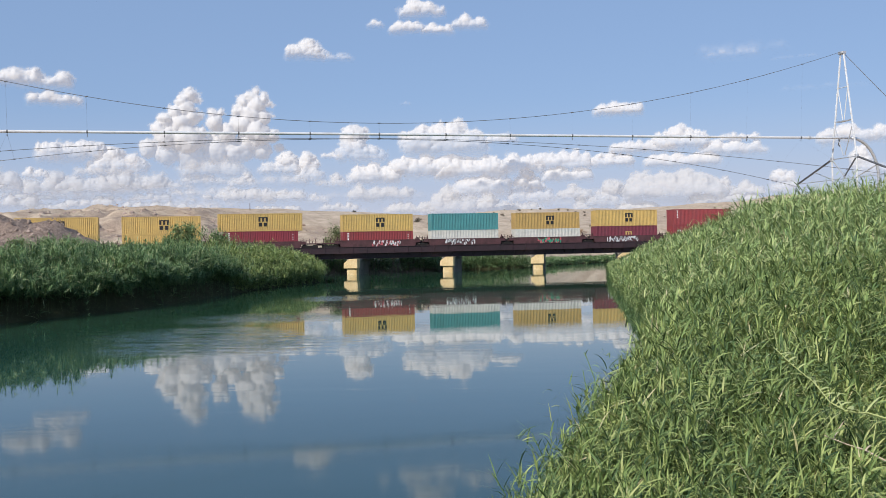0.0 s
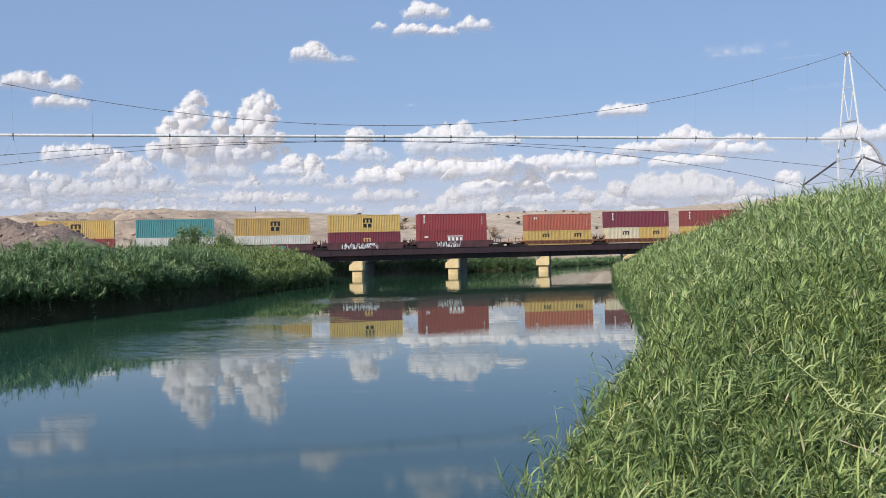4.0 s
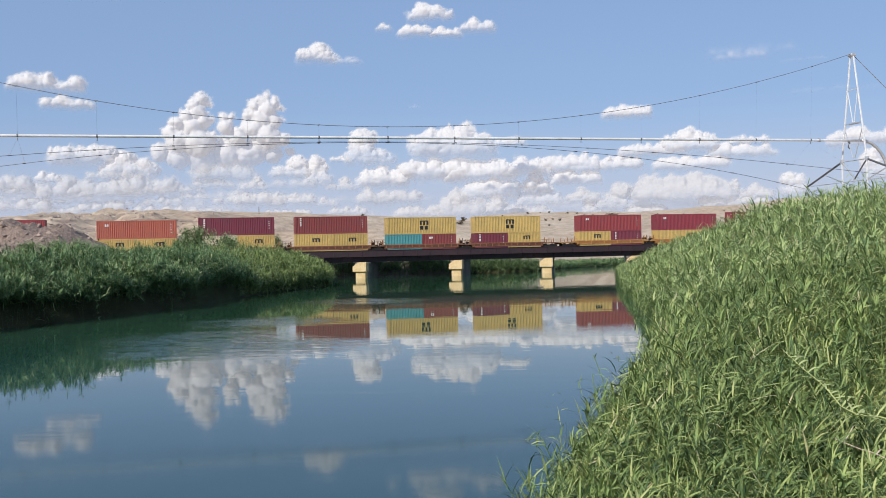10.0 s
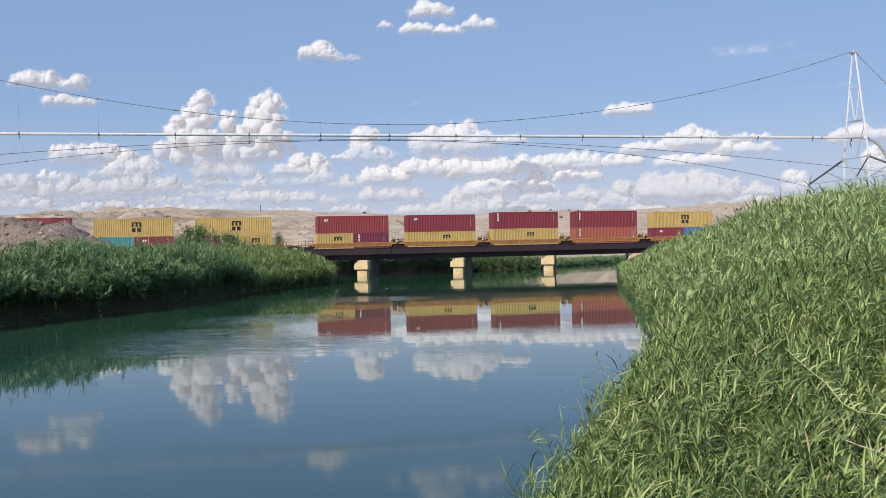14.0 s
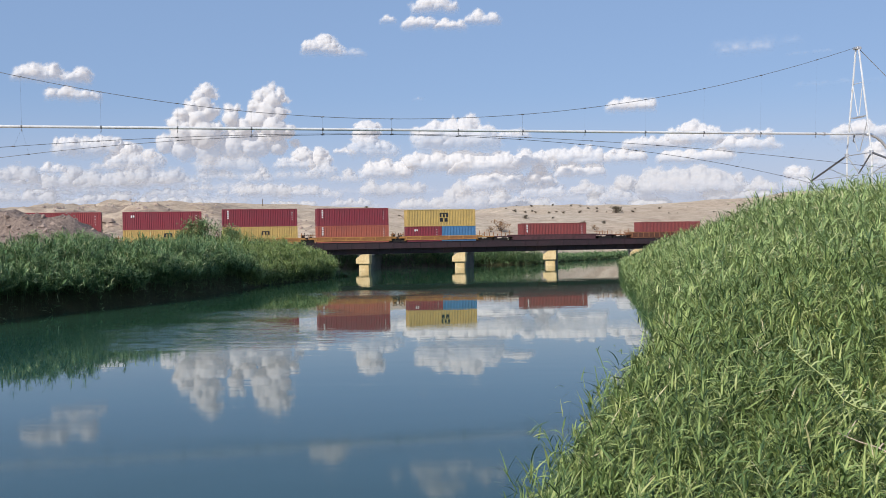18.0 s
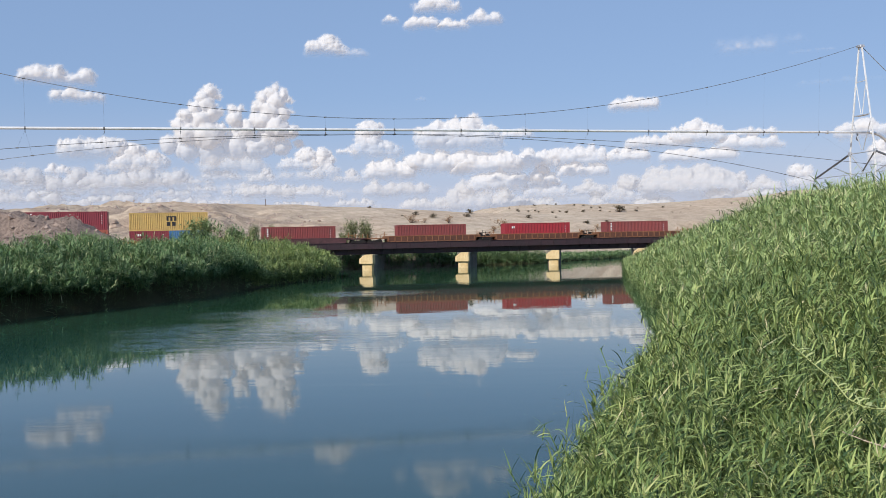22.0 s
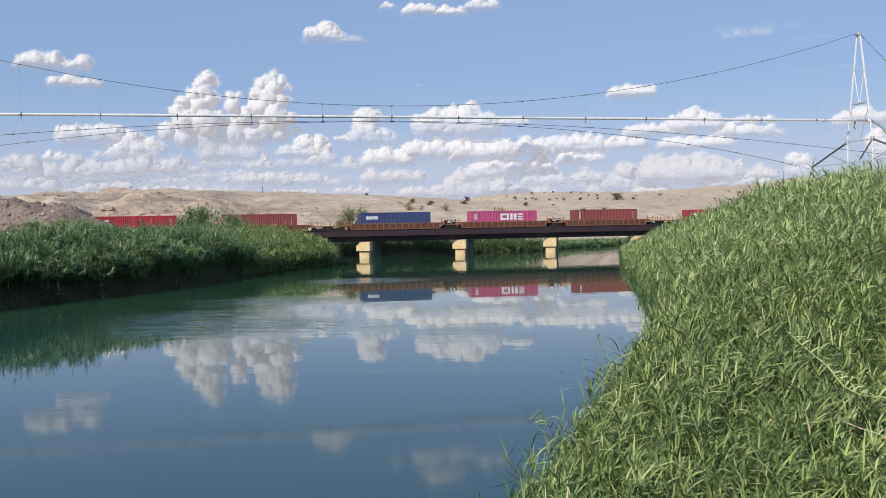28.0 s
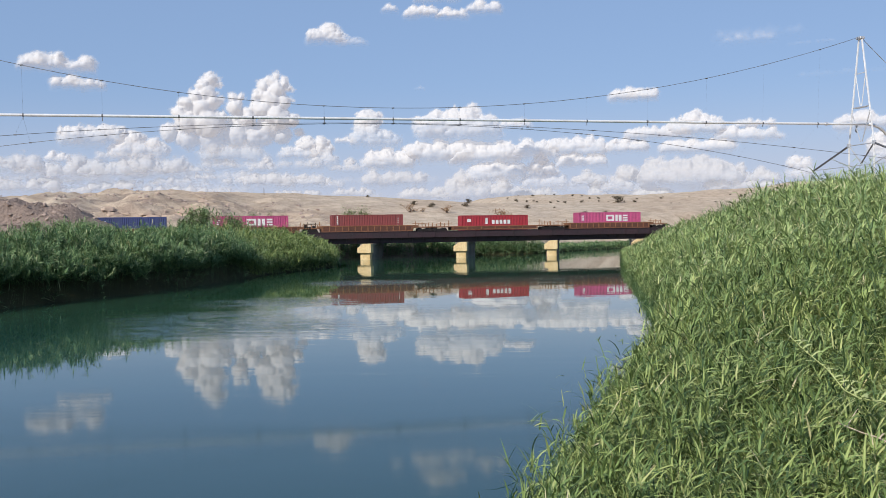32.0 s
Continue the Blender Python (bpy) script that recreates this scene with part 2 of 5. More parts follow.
def land(x, y):
    """Height of the ground."""
    x, y = np.asarray(x, float), np.asarray(y, float)
    left, right = -along(LEFT_BANK, x, y), along(RIGHT_BANK, x, y)
    wet = (left < 0) & (right < 0)
    d = np.where(wet, np.maximum(left, right), np.where(left > 0, left, right))
    low = np.where(right > 0, np.clip((y - 6) / 30, 0.12, 1), 1.0)     # the near bank lies low
    s = x * TRACK.x + (y - HUB.y) * TRACK.y
    n = x * SIDE.x + (y - HUB.y) * SIDE.y - 1.5
    low = np.where((n > 6) & (x > 2), 1 - 0.62 * smooth(6, 14, n) * smooth(2, 14, x), low)   # flat sand banks past the bridge
    bank = 0.1 + 2.6 * low * (1 - np.exp(-np.maximum(d, 0) / 2.5)) + 0.12 * waves(x, y, 9, 3)
    dry = smooth(2, 14, d)
    # railway embankment
    emb = 3.55 - np.maximum(np.abs(n) - 3.4, 0) * 0.6
    z = np.where(d > 3, np.maximum(bank, np.minimum(emb, bank + (emb - bank) * smooth(3, 7, d))), bank)
    # desert rising behind the line
    crest = np.interp(s, CREST_S, CREST_Z) + 0.25 * waves(x, y, 24, 6) + 0.35 * waves(x, y, 9, 7) * (1 - smooth(-70, -30, s))
    rise = smooth(14, 130, n) * (crest - 3) + 3
    gully = waves(s, n, 16, 8) * smooth(10, 40, n) * (1 - smooth(80, 125, n)) * (0.30 + 0.5 * (1 - smooth(-60, 0, s))) + (0.55 * np.abs(waves(s, n, 9, 14)) + 0.4 * np.abs(waves(s, n, 4.2, 15)) - 0.4) * smooth(12, 30, n) * (1 - smooth(90, 130, n)) * (0.25 + 0.75 * (1 - smooth(-60, 10, s)))
    back = np.where(n < 130, rise + gully, crest - 0.012 * (n - 130) + 0.9 * waves(x, y, 140, 9) * smooth(130, 260, n))
    back = back + np.interp(s, FAR_DUNE_S, FAR_DUNE_Z) * np.exp(-((n - 265) / 75) ** 2) * (1 + 0.03 * waves(x, y, 60, 17))
    ledge = 3.0 * smooth(0, 1.6, n - cut_line(s)) - 3.0 * smooth(50, 120, n) + 1.5 * smooth(0, 1.5, n - bed_line(s)) - 1.5 * smooth(60, 120, n)
    back = back + ledge * (1 - smooth(-46, -24, s))
    back = np.where(n > 500, back * (1 - smooth(500, 2500, n)) + 4 * smooth(500, 2500, n), back)
    z = np.where(n > 8, np.maximum(z, z + (back - z) * smooth(8, 20, n) * dry), z)
    # rubble mound before the line
    z = z + spoil_heap(x, y) * (left > 0)
    bed = -0.2 - 1.8 * smooth(0, 5, -d)
    return np.where(wet, bed, z)


def mesh_object(name, verts, faces, material, parent=None, smooth_shade=False):
    me = bpy.data.meshes.new(name)
    me.from_pydata(verts, [], faces)
    me.update()
    if material is not None:
        me.materials.append(material)
    if smooth_shade:
        me.shade_smooth()
    ob = new(name, me)
    if parent is not None:
        ob.parent = parent
    return ob


def grid_object(name, xs, ys, height, material):
    gx, gy = np.meshgrid(xs, ys)
    gz = height(gx, gy)
    nx, ny = len(xs), len(ys)
    idx = np.arange(nx * ny).reshape(ny, nx)
    f = np.stack([idx[:-1, :-1], idx[:-1, 1:], idx[1:, 1:], idx[1:, :-1]], -1).reshape(-1, 4)
    return mesh_object(name, np.stack([gx, gy, gz], -1).reshape(-1, 3).tolist(), f.tolist(), material, None, True)


def steps(stops):
    """A graded row of coordinates: (start, end, step) stretches."""
    out = []
    for a, b, s in stops:
        out.extend(np.arange(a, b, s))
    return np.array(out)


gxs = steps([(-4000, -600, 170), (-600, -150, 15), (-150, 130, 1.25), (130, 420, 6), (420, 800, 20), (800, 4200, 170)])
gys = steps([(-400, -20, 20), (-20, 230, 1.25), (230, 460, 3), (460, 800, 20), (800, 4900, 150)])
def ground_marks(ob):
    """Where river soil and spoil lie on the sand."""
    co = np.zeros(len(ob.data.vertices) * 3)
    ob.data.vertices.foreach_get("co", co)
    x, y = co[0::3], co[1::3]
    d = np.maximum(-along(LEFT_BANK, x, y), along(RIGHT_BANK, x, y))
    n = x * SIDE.x + (y - HUB.y) * SIDE.y - 1.5
    wide = np.where(n > 6, 0.28, 1.0)
    soil = 1 - smooth(8 * wide, 15 * wide, d + 1.5 * wide * waves(x, y, 7, 41))
    bed = 0.8 * smooth(-9, -5, n) * (1 - smooth(5, 9, n))
    outcrop = 0.55 * smooth(0.0, 0.8, waves(x, y, 13, 44) + 0.6 * waves(x, y, 5, 45)) * smooth(12, 22, n) * (1 - smooth(80, 120, n))
    outcrop = outcrop * (0.25 + 0.75 * (1 - smooth(-60, -5, x)))
    z = land(x, y)
    strata = 0.9 * smooth(0.35, 0.8, np.sin(2.7 * z + 1.1 * waves(x, y, 18, 46))) * smooth(-0.4, 0.5, waves(x, y, 11, 47))
    outcrop = np.maximum(outcrop, strata * smooth(12, 20, n) * (1 - smooth(70, 120, n)) * (1 - smooth(-55, -15, x)))
    s = x * TRACK.x + (y - HUB.y) * TRACK.y
    face = np.exp(-((n - cut_line(s) - 0.9) / 1.5) ** 2) + 0.8 * np.exp(-((n - bed_line(s) - 0.8) / 1.4) ** 2)
    outcrop = np.maximum(outcrop, np.clip(face * (0.55 + 0.35 * waves(x, y, 4, 48)), 0, 0.85) * (1 - smooth(-46, -24, s)))
    spoil = np.maximum(np.maximum(smooth(0.3, 1.6, spoil_heap(x, y)), bed), outcrop)
    for name, v in (("soil", soil), ("spoil", spoil)):
        at = ob.data.attributes.new(name, "FLOAT", "POINT")
        at.data.foreach_set("value", v.astype(np.float32))
    return ob


ground = tagged(ground_marks(grid_object("ground", gxs, gys, land, SAND)), "pale desert sand and gravel ground around the river", kind="structure")
water = tagged(mesh_object("water", [(-4000, -400, 0), (4200, -400, 0), (4200, 600, 0), (-4000, 600, 0)], [(0, 1, 2, 3)], WATER),
               "calm blue-green river water with soft ripples", kind="structure")

# ---- helpers for things ----
def part(name, bm, material, parent=None, label="", shade=False):
    me = bpy.data.meshes.new(name)
    bm.to_mesh(me)
    bm.free()
    me.materials.append(material)
    if shade:
        me.shade_smooth()
    ob = new(name, me)
    if parent is not None:
        ob.parent = parent
    if label:
        ob["label"] = label
    return ob


def empty(name, m):
    ob = new(name)
    ob.empty_display_size = 0.5
    ob.matrix_world = m
    return ob


def box(bm, x0, x1, y0, y1, z0, z1, bevel=0.0):
    vs = [bm.verts.new(c) for c in ((x0, y0, z0), (x1, y0, z0), (x1, y1, z0), (x0, y1, z0), (x0, y0, z1), (x1, y0, z1), (x1, y1, z1), (x0, y1, z1))]
    for f in ((3, 2, 1, 0), (4, 5, 6, 7), (0, 1, 5, 4), (1, 2, 6, 5), (2, 3, 7, 6), (3, 0, 4, 7)):
        bm.faces.new([vs[i] for i in f])
    if bevel:
        edges = list({e for v in vs for e in v.link_edges})
        bmesh.ops.bevel(bm, geom=edges, offset=bevel, segments=1, affect="EDGES")


def boxes(*rows, bevel=0.0):
    bm = bmesh.new()
    for r in rows:
        box(bm, *r, bevel=bevel)
    return bm


def tube(bm, a, b, r, sides=8, r2=None):
    """A round bar between two points."""
    a, b = Vector(a), Vector(b)
    q = (b - a).to_track_quat("Z", "Y").to_matrix()
    rings = []
    for p, rad in ((a, r), (b, r if r2 is None else r2)):
        rings.append([bm.verts.new(p + q @ Vector((rad * math.cos(k * 2 * math.pi / sides), rad * math.sin(k * 2 * math.pi / sides), 0))) for k in range(sides)])
    for k in range(sides):
        bm.faces.new((rings[0][k], rings[0][(k + 1) % sides], rings[1][(k + 1) % sides], rings[1][k]))
    bm.faces.new(rings[0][::-1])
    bm.faces.new(rings[1])


def on_track(s, z=RAIL_Z, n=0.0):
    """A pose on the line: s metres along it, n behind the near faces; x runs along the rails."""
    p = HUB + TRACK * s + SIDE * n
    return pose(p.x, p.y, z, 0, 0, math.degrees(PHI))


# ---- railway bridge ----
RAIL_STEEL = worn("rail_steel", (0.20, 0.15, 0.12), (0.10, 0.06, 0.04), 0.45, 0.7, 2, 0.6, 14, 0.05, 0.003)
TIMBER = worn("sleeper_timber", (0.07, 0.05, 0.04), (0.04, 0.03, 0.025), 0.9, 0, 2, 0.6, 12, 0.2, 0.01, 0.15)
BRIDGE_L, BRIDGE_R = -35.5, 49.5
bridge = empty("railway_bridge", on_track(0))
fascia = part("walkway_girder", boxes((BRIDGE_L, BRIDGE_R, -1.25, -1.17, -0.68, 0.34), (BRIDGE_L, BRIDGE_R, -1.36, -1.06, 0.30, 0.37), (BRIDGE_L, BRIDGE_R, -1.36, -1.06, -0.74, -0.66)), GIRDER, bridge)
for s in np.arange(BRIDGE_L + 0.5, BRIDGE_R, 2.37):
    part("stiffener", boxes((s - 0.04, s + 0.04, -1.33, -1.25, -0.66, 0.30)), GIRDER, fascia)
for y in (-0.35, 2.75):
    web = part("main_girder", boxes((BRIDGE_L, BRIDGE_R, y, y + 0.05, -1.58, -0.4), (BRIDGE_L, BRIDGE_R, y - 0.2, y + 0.25, -0.42, -0.36), (BRIDGE_L, BRIDGE_R, y - 0.2, y + 0.25, -1.63, -1.56)), GIRDER, bridge)
    for s in np.arange(BRIDGE_L + 1.0, BRIDGE_R, 1.9):
        part("stiffener", boxes((s - 0.03, s + 0.03, y - 0.15, y, -1.56, -0.42)), GIRDER, web)
part("deck", boxes((BRIDGE_L, BRIDGE_R, -1.06, 3.6, -0.36, -0.28)), GIRDER, bridge)
part("bearing_beam", boxes((BRIDGE_L, BRIDGE_R, 3.52, 3.6, -1.0, 0.02)), GIRDER, bridge)


def pier(s):
    """A concrete pier set along the stream: a corbelled head on a narrower stem with a blunt nose."""
    turn = -15.35 - 7.8
    ob = empty("pier", Matrix.Translation((s, -3.1, -RAIL_Z)) @ pose(0, 0, 0, 0, 0, turn))
    ob.parent = bridge
    part("stem", boxes((0.42, 2.1, 0.15, 1.7, -2.0, 1.1), bevel=0.06), CONCRETE, ob)
    bm = bmesh.new()
    prof = [(0.0, 1.1), (2.3, 1.1), (2.3, 2.66), (0.95, 2.66), (0.0, 1.98)]
    a = [bm.verts.new((x, -0.2, z)) for x, z in prof]
    b = [bm.verts.new((x, 1.7, z)) for x, z in prof]
    for k in range(5):
        bm.faces.new((a[k], b[k], b[(k + 1) % 5], a[(k + 1) % 5])[::-1])
    bm.faces.new(a)
    bm.faces.new(b[::-1])
    bmesh.ops.recalc_face_normals(bm, faces=bm.faces)
    bmesh.ops.bevel(bm, geom=list(bm.edges), offset=0.05, segments=1, affect="EDGES")
    part("head", bm, CONCRETE, ob)
    part("body", boxes((0.2, 2.2, 1.7, 12.6, -2.0, 2.3), (0.05, 2.3, 1.705, 12.8, 2.3, 2.64), bevel=0.05), SHADED_STAINED, ob, "stained concrete wall of the pier, darkened for the deck's shade")
    return ob


for s in (-17.9, -1.4, 15.0, 31.6):
    pier(s)
for s in (BRIDGE_L - 1.4, BRIDGE_R - 0.1):
    part("abutment", boxes((s, s + 1.5, -2.6, 6.0, -6.0, -0.1), (s + 0.01, s + 1.49, -2.6, -2.2, -0.1, 0.25), bevel=0.03), CONCRETE, bridge)
tagged(bridge, "dark maroon steel girder railway bridge on concrete piers", "bridge")

track = empty("railway_track", on_track(0))
for y in (0.5, 1.935):
    part("rail", boxes((-130, 150, y - 0.035, y + 0.035, -0.04, 0.0), (-130, 150, y - 0.012, y + 0.012, -0.13, -0.04), (-130, 150, y - 0.07, y + 0.07, -0.16, -0.13)), RAIL_STEEL, track)
sleeper = bpy.data.meshes.new("sleeper")
bm = boxes((-0.115, 0.115, -0.1, 2.54, -0.32, -0.162), bevel=0.012)
bm.to_mesh(sleeper)
bm.free()
sleeper.materials.append(TIMBER)
for k in range(230):
    ob = new("sleeper", sleeper)
    ob.parent = track
    ob.location = (-66 + k * 0.56, 0, 0)
tagged(track, "single steel railway track on dark timber sleepers", "railway track")

# ---- suspended pipeline over the river ----
STEEL = worn("galvanised_steel", (0.62, 0.63, 0.65), (0.44, 0.43, 0.43), 0.45, 0.55, 0.8, 0.5, 9, 0.1, 0.005)
PIPE_PAINT = worn("pipe_paint", (0.78, 0.79, 0.80), (0.5, 0.47, 0.45), 0.4, 0.15, 0.5, 0.6, 7, 0.1, 0.005)
CABLE = worn("dark_wire_rope", (0.19, 0.19, 0.20), (0.10, 0.095, 0.09), 0.6, 0.6, 3, 0.5, 30, 0.0)
PSI = radians(14.3)
ALONG = Vector((math.cos(PSI), math.sin(PSI), 0))
ACROSS = Vector((-math.sin(PSI), math.cos(PSI), 0))
SPAN_MID, SPAN_HALF = -7.2, 54.3


def span(s, w, z):
    p = Vector((0, 97, 0)) + ALONG * s + ACROSS * w
    return Vector((p.x, p.y, z))


def pipe_z(s):
    return 15.67 + 0.0018 * s


def bow(s):
    return ((s - SPAN_MID) / SPAN_HALF) ** 2


def rope(name, pts, r, material, parent, sides=6):
    bm = bmesh.new()
    rings = []
    for k, p in enumerate(pts):
        d = (pts[min(k + 1, len(pts) - 1)] - pts[max(k - 1, 0)]).to_track_quat("Z", "Y").to_matrix()
        rings.append([bm.verts.new(p + d @ Vector((r * math.cos(a), r * math.sin(a), 0))) for a in (i * 2 * math.pi / sides for i in range(sides))])
    for a, b in zip(rings, rings[1:]):
        for i in range(sides):
            bm.faces.new((a[i], a[(i + 1) % sides], b[(i + 1) % sides], b[i]))
    bm.faces.new(rings[0][::-1])
    bm.faces.new(rings[-1])
    return part(name, bm, material, parent, "", True)


def gooseneck(sgn, s_end):
    """The pipe's end, bent down into the ground beyond a tower."""
    out = []
    for k in range(9):
        a = k / 8 * math.pi / 2
        out.append(span(s_end + sgn * 3.6 * math.sin(a), 0, pipe_z(s_end) - 4.6 * (1 - math.cos(a))))
    foot = out[-1].copy()
    foot.z = 1.6
    return out + [foot]


S_L, S_R = SPAN_MID - SPAN_HALF, SPAN_MID + SPAN_HALF
pipeline = empty("pipeline", Matrix.Identity(4))
rope("pipe", [span(s, 0, pipe_z(s)) for s in np.linspace(S_L - 1, S_R + 1.5, 30)], 0.135, PIPE_PAINT, pipeline, 12)
rope("gooseneck", gooseneck(1, S_R + 1.5), 0.17, STEEL, pipeline, 12)
rope("gooseneck", gooseneck(-1, S_L - 1), 0.17, STEEL, pipeline, 12)
joint = bmesh.new()
tube(joint, (-0.12, 0, 0), (0.12, 0, 0), 0.2, 12)
joint_mesh = part("flange", joint, STEEL, pipeline)
joint_mesh.matrix_local = Matrix.Translation(span(S_R - 4, 0, pipe_z(S_R - 4))) @ pose(0, 0, 0, 0, 0, 14.3)
tagged(pipeline, "silvery steel pipe hung over the river on a cable", "pipeline")

ropes = empty("suspension_cables", Matrix.Identity(4))
rope("main_cable", [span(s, -0.68 * bow(s), 16.76 + 8.74 * bow(s)) for s in np.linspace(S_L, S_R, 60)], 0.028, CABLE, ropes)
for side in (-1, 1):
    rope("wind_cable", [span(s, side * (0.3 + (7.75 if side > 0 else 9.1) * bow(s)), pipe_z(s) - 0.45 - 4.6 * bow(s)) for s in np.linspace(S_L, S_R, 60)], 0.026, CABLE, ropes)
rope("backstay", [span(S_R, -0.68, 25.5), span(S_R + 26, -0.68, 3.0)], 0.035, CABLE, ropes)
rope("backstay", [span(S_L, -0.68, 25.5), span(S_L - 26, -0.68, 3.0)], 0.035, CABLE, ropes)
for k in range(-2, 14):
    s = -34.0 + 6.91 * (k - 1)
    if not S_L + 3 < s < S_R - 3:
        continue
    top, pz = 16.76 + 8.74 * bow(s), pipe_z(s)
    low = pz - 0.45 - 4.6 * bow(s)
    bm = bmesh.new()
    tube(bm, span(s, -0.68 * bow(s), top), span(s, 0, pz + 0.1), 0.006 if s < 12 else 0.003, 5)
    hanger = part("hanger", bm, CABLE, ropes)
    bm = bmesh.new()
    tube(bm, span(s - 0.07, 0, pz), span(s + 0.07, 0, pz), 0.155, 10)
    tube(bm, span(s, 0, pz - 0.2), span(s, 0, pz - 0.45), 0.035, 6)
    part("pipe_clamp", bm, CABLE, hanger)
    bm = bmesh.new()
    tube(bm, span(s - 0.12, -0.68 * bow(s), top - 0.02), span(s + 0.12, -0.68 * bow(s), top + 0.02), 0.06, 6)
    part("cable_clamp", bm, CABLE, hanger)
    for side in (-1, 1):
        w = 0.3 + (7.75 if side > 0 else 9.1) * bow(s)
        bm = bmesh.new()
        tube(bm, span(s, 0, pz - 0.2), span(s, side * w, low), 0.005 if s < -12 else 0.0025, 4)
        part("stay", bm, CABLE, hanger)
        bm = bmesh.new()
        tube(bm, span(s - 0.12, side * w, low), span(s + 0.12, side * w, low), 0.06, 6)
        part("cable_clamp", bm, CABLE, hanger)
tagged(ropes, "dark wire cables and hanger rods that carry the pipe", "cable")


def pylon(s0):
    """A steel A-frame tower with spreader arms and braces."""
    t = empty("pipeline_tower", Matrix.Translation(span(s0, 0, 0)) @ pose(0, 0, 0, 0, 0, 14.3))

    def bar(name, a, b, r, mat=STEEL, parent=t):
        bm = bmesh.new()
        tube(bm, a, b, r, 6)
        return part(name, bm, mat, parent)

    mid = -0.68                                       # the frame stands a little towards the near side of the pipe

    def leg(z):
        return 0.28 + (25.1 - max(z, 13.4)) * 0.158

    def at(side, z, dx=0.0):
        return (dx, mid + side * leg(z), z)

    for side in (-1, 1):
        post = bar("leg", at(side, 1.5), at(side, 13.4), 0.11, PIPE_PAINT)
        bar("upper_leg", at(side, 13.4), at(side, 25.3), 0.105, PIPE_PAINT, post)
        for z in np.arange(13.9, 24.6, 0.62):             # lacing plates that stiffen the legs
            bar("lacing", at(side, z, -0.14), at(side, z + 0.3, 0.14), 0.028, STEEL, post)
        gusset = bmesh.new()
        box(gusset, -0.16, 0.16, mid + side * leg(13.4) - 0.2, mid + side * leg(13.4) + 0.2, 13.2, 13.65, bevel=0.03)
        part("gusset", gusset, STEEL, t)
    bar("crossbar", at(-1, 13.4), at(1, 13.4), 0.06)
    bar("crossbar", at(-1, 21.4), at(1, 21.4), 0.045, PIPE_PAINT)
    bar("crossbar", at(-1, 17.6), at(1, 17.6), 0.05)
    bar("crossbar", at(-1, 5.5), at(1, 5.5), 0.06)
    for side in (-1, 1):
        bar("brace", at(side, 21.4), (0, mid + side * 0.12, 17.75), 0.055, PIPE_PAINT)
        bar("brace", at(side, 17.1), (0, mid + side * 0.14, 13.7), 0.055, STEEL)
        bar("brace", at(side, 13.4), (0, mid - side * 0.1, 11.2), 0.085, STEEL if side > 0 else CABLE)
        arm = bar("spreader_arm", at(side, 13.4), (0, mid + side * 8.75, 11.03), 0.115, CABLE)
        bar("arm_stay", at(side, 11.05), (0, mid + side * 8.75, 11.03), 0.045, STEEL, arm)
        bar("arm_strut", (0, mid + side * 5.45, 12.2), at(side, 11.1), 0.055, STEEL, arm)
    bar("crossbar", at(-1, 11.05), at(1, 11.05), 0.045)
    platform = bmesh.new()
    box(platform, -0.3, 0.3, mid - 0.85, mid + 0.85, 17.52, 17.62)
    part("platform", platform, STEEL, t)
    hook = bmesh.new()
    tube(hook, (0, 0, 15.6), (0, 0.3, 15.0), 0.07, 6)
    tube(hook, (0, 0.3, 15.0), (0, 0, 14.8), 0.07, 6)
    part("pipe_saddle", hook, CABLE, t)
    bm = bmesh.new()
    box(bm, -0.3, 0.3, mid - 0.4, mid + 0.4, 25.2, 25.5, bevel=0.05)
    part("saddle", bm, STEEL, t)
    for side in (-1, 1):
        part("footing", boxes((-1.0, 1.0, mid + side * 2.13 - 0.8, mid + side * 2.13 + 0.8, -0.5, 3.3), bevel=0.05), CONCRETE, t)
    return tagged(t, "pale steel A-frame tower with dark spreader arms", "tower", "pipeline towers")


pylon(S_R)
pylon(S_L)

# ---- train ----
def gone(t):
    """Metres that the train has gone at t seconds."""
    return 12.51 * t - 0.0541 * t * t / 2 + 0.000225 * t ** 3 / 6


RIDERS = []                                          # (thing, place along the line at the start, height, depth)
PAINT = {}
for word, colour in (("yellow", (0.58, 0.405, 0.14)), ("ochre", (0.52, 0.35, 0.125)), ("red", (0.29, 0.052, 0.058)), ("crimson", (0.25, 0.038, 0.055)),
                     ("maroon", (0.19, 0.038, 0.06)), ("orange", (0.42, 0.12, 0.08)), ("bright red", (0.38, 0.03, 0.045)), ("rust red", (0.26, 0.060, 0.058)),
                     ("teal", (0.085, 0.29, 0.305)), ("white", (0.64, 0.63, 0.59)), ("dark blue", (0.048, 0.066, 0.18)), ("light blue", (0.075, 0.20, 0.38)),
                     ("pink", (0.50, 0.085, 0.21)), ("beige", (0.68, 0.6, 0.43)), ("black", (0.015, 0.015, 0.018)), ("chalk", (0.8, 0.8, 0.78))):
    PAINT[word] = worn("paint_" + word.replace(" ", "_"), colour, tuple(0.5 * c + 0.04 for c in colour), 0.5, 0.0, 0.7, 0.45, 5, 0.08, 0.004, 0.06)
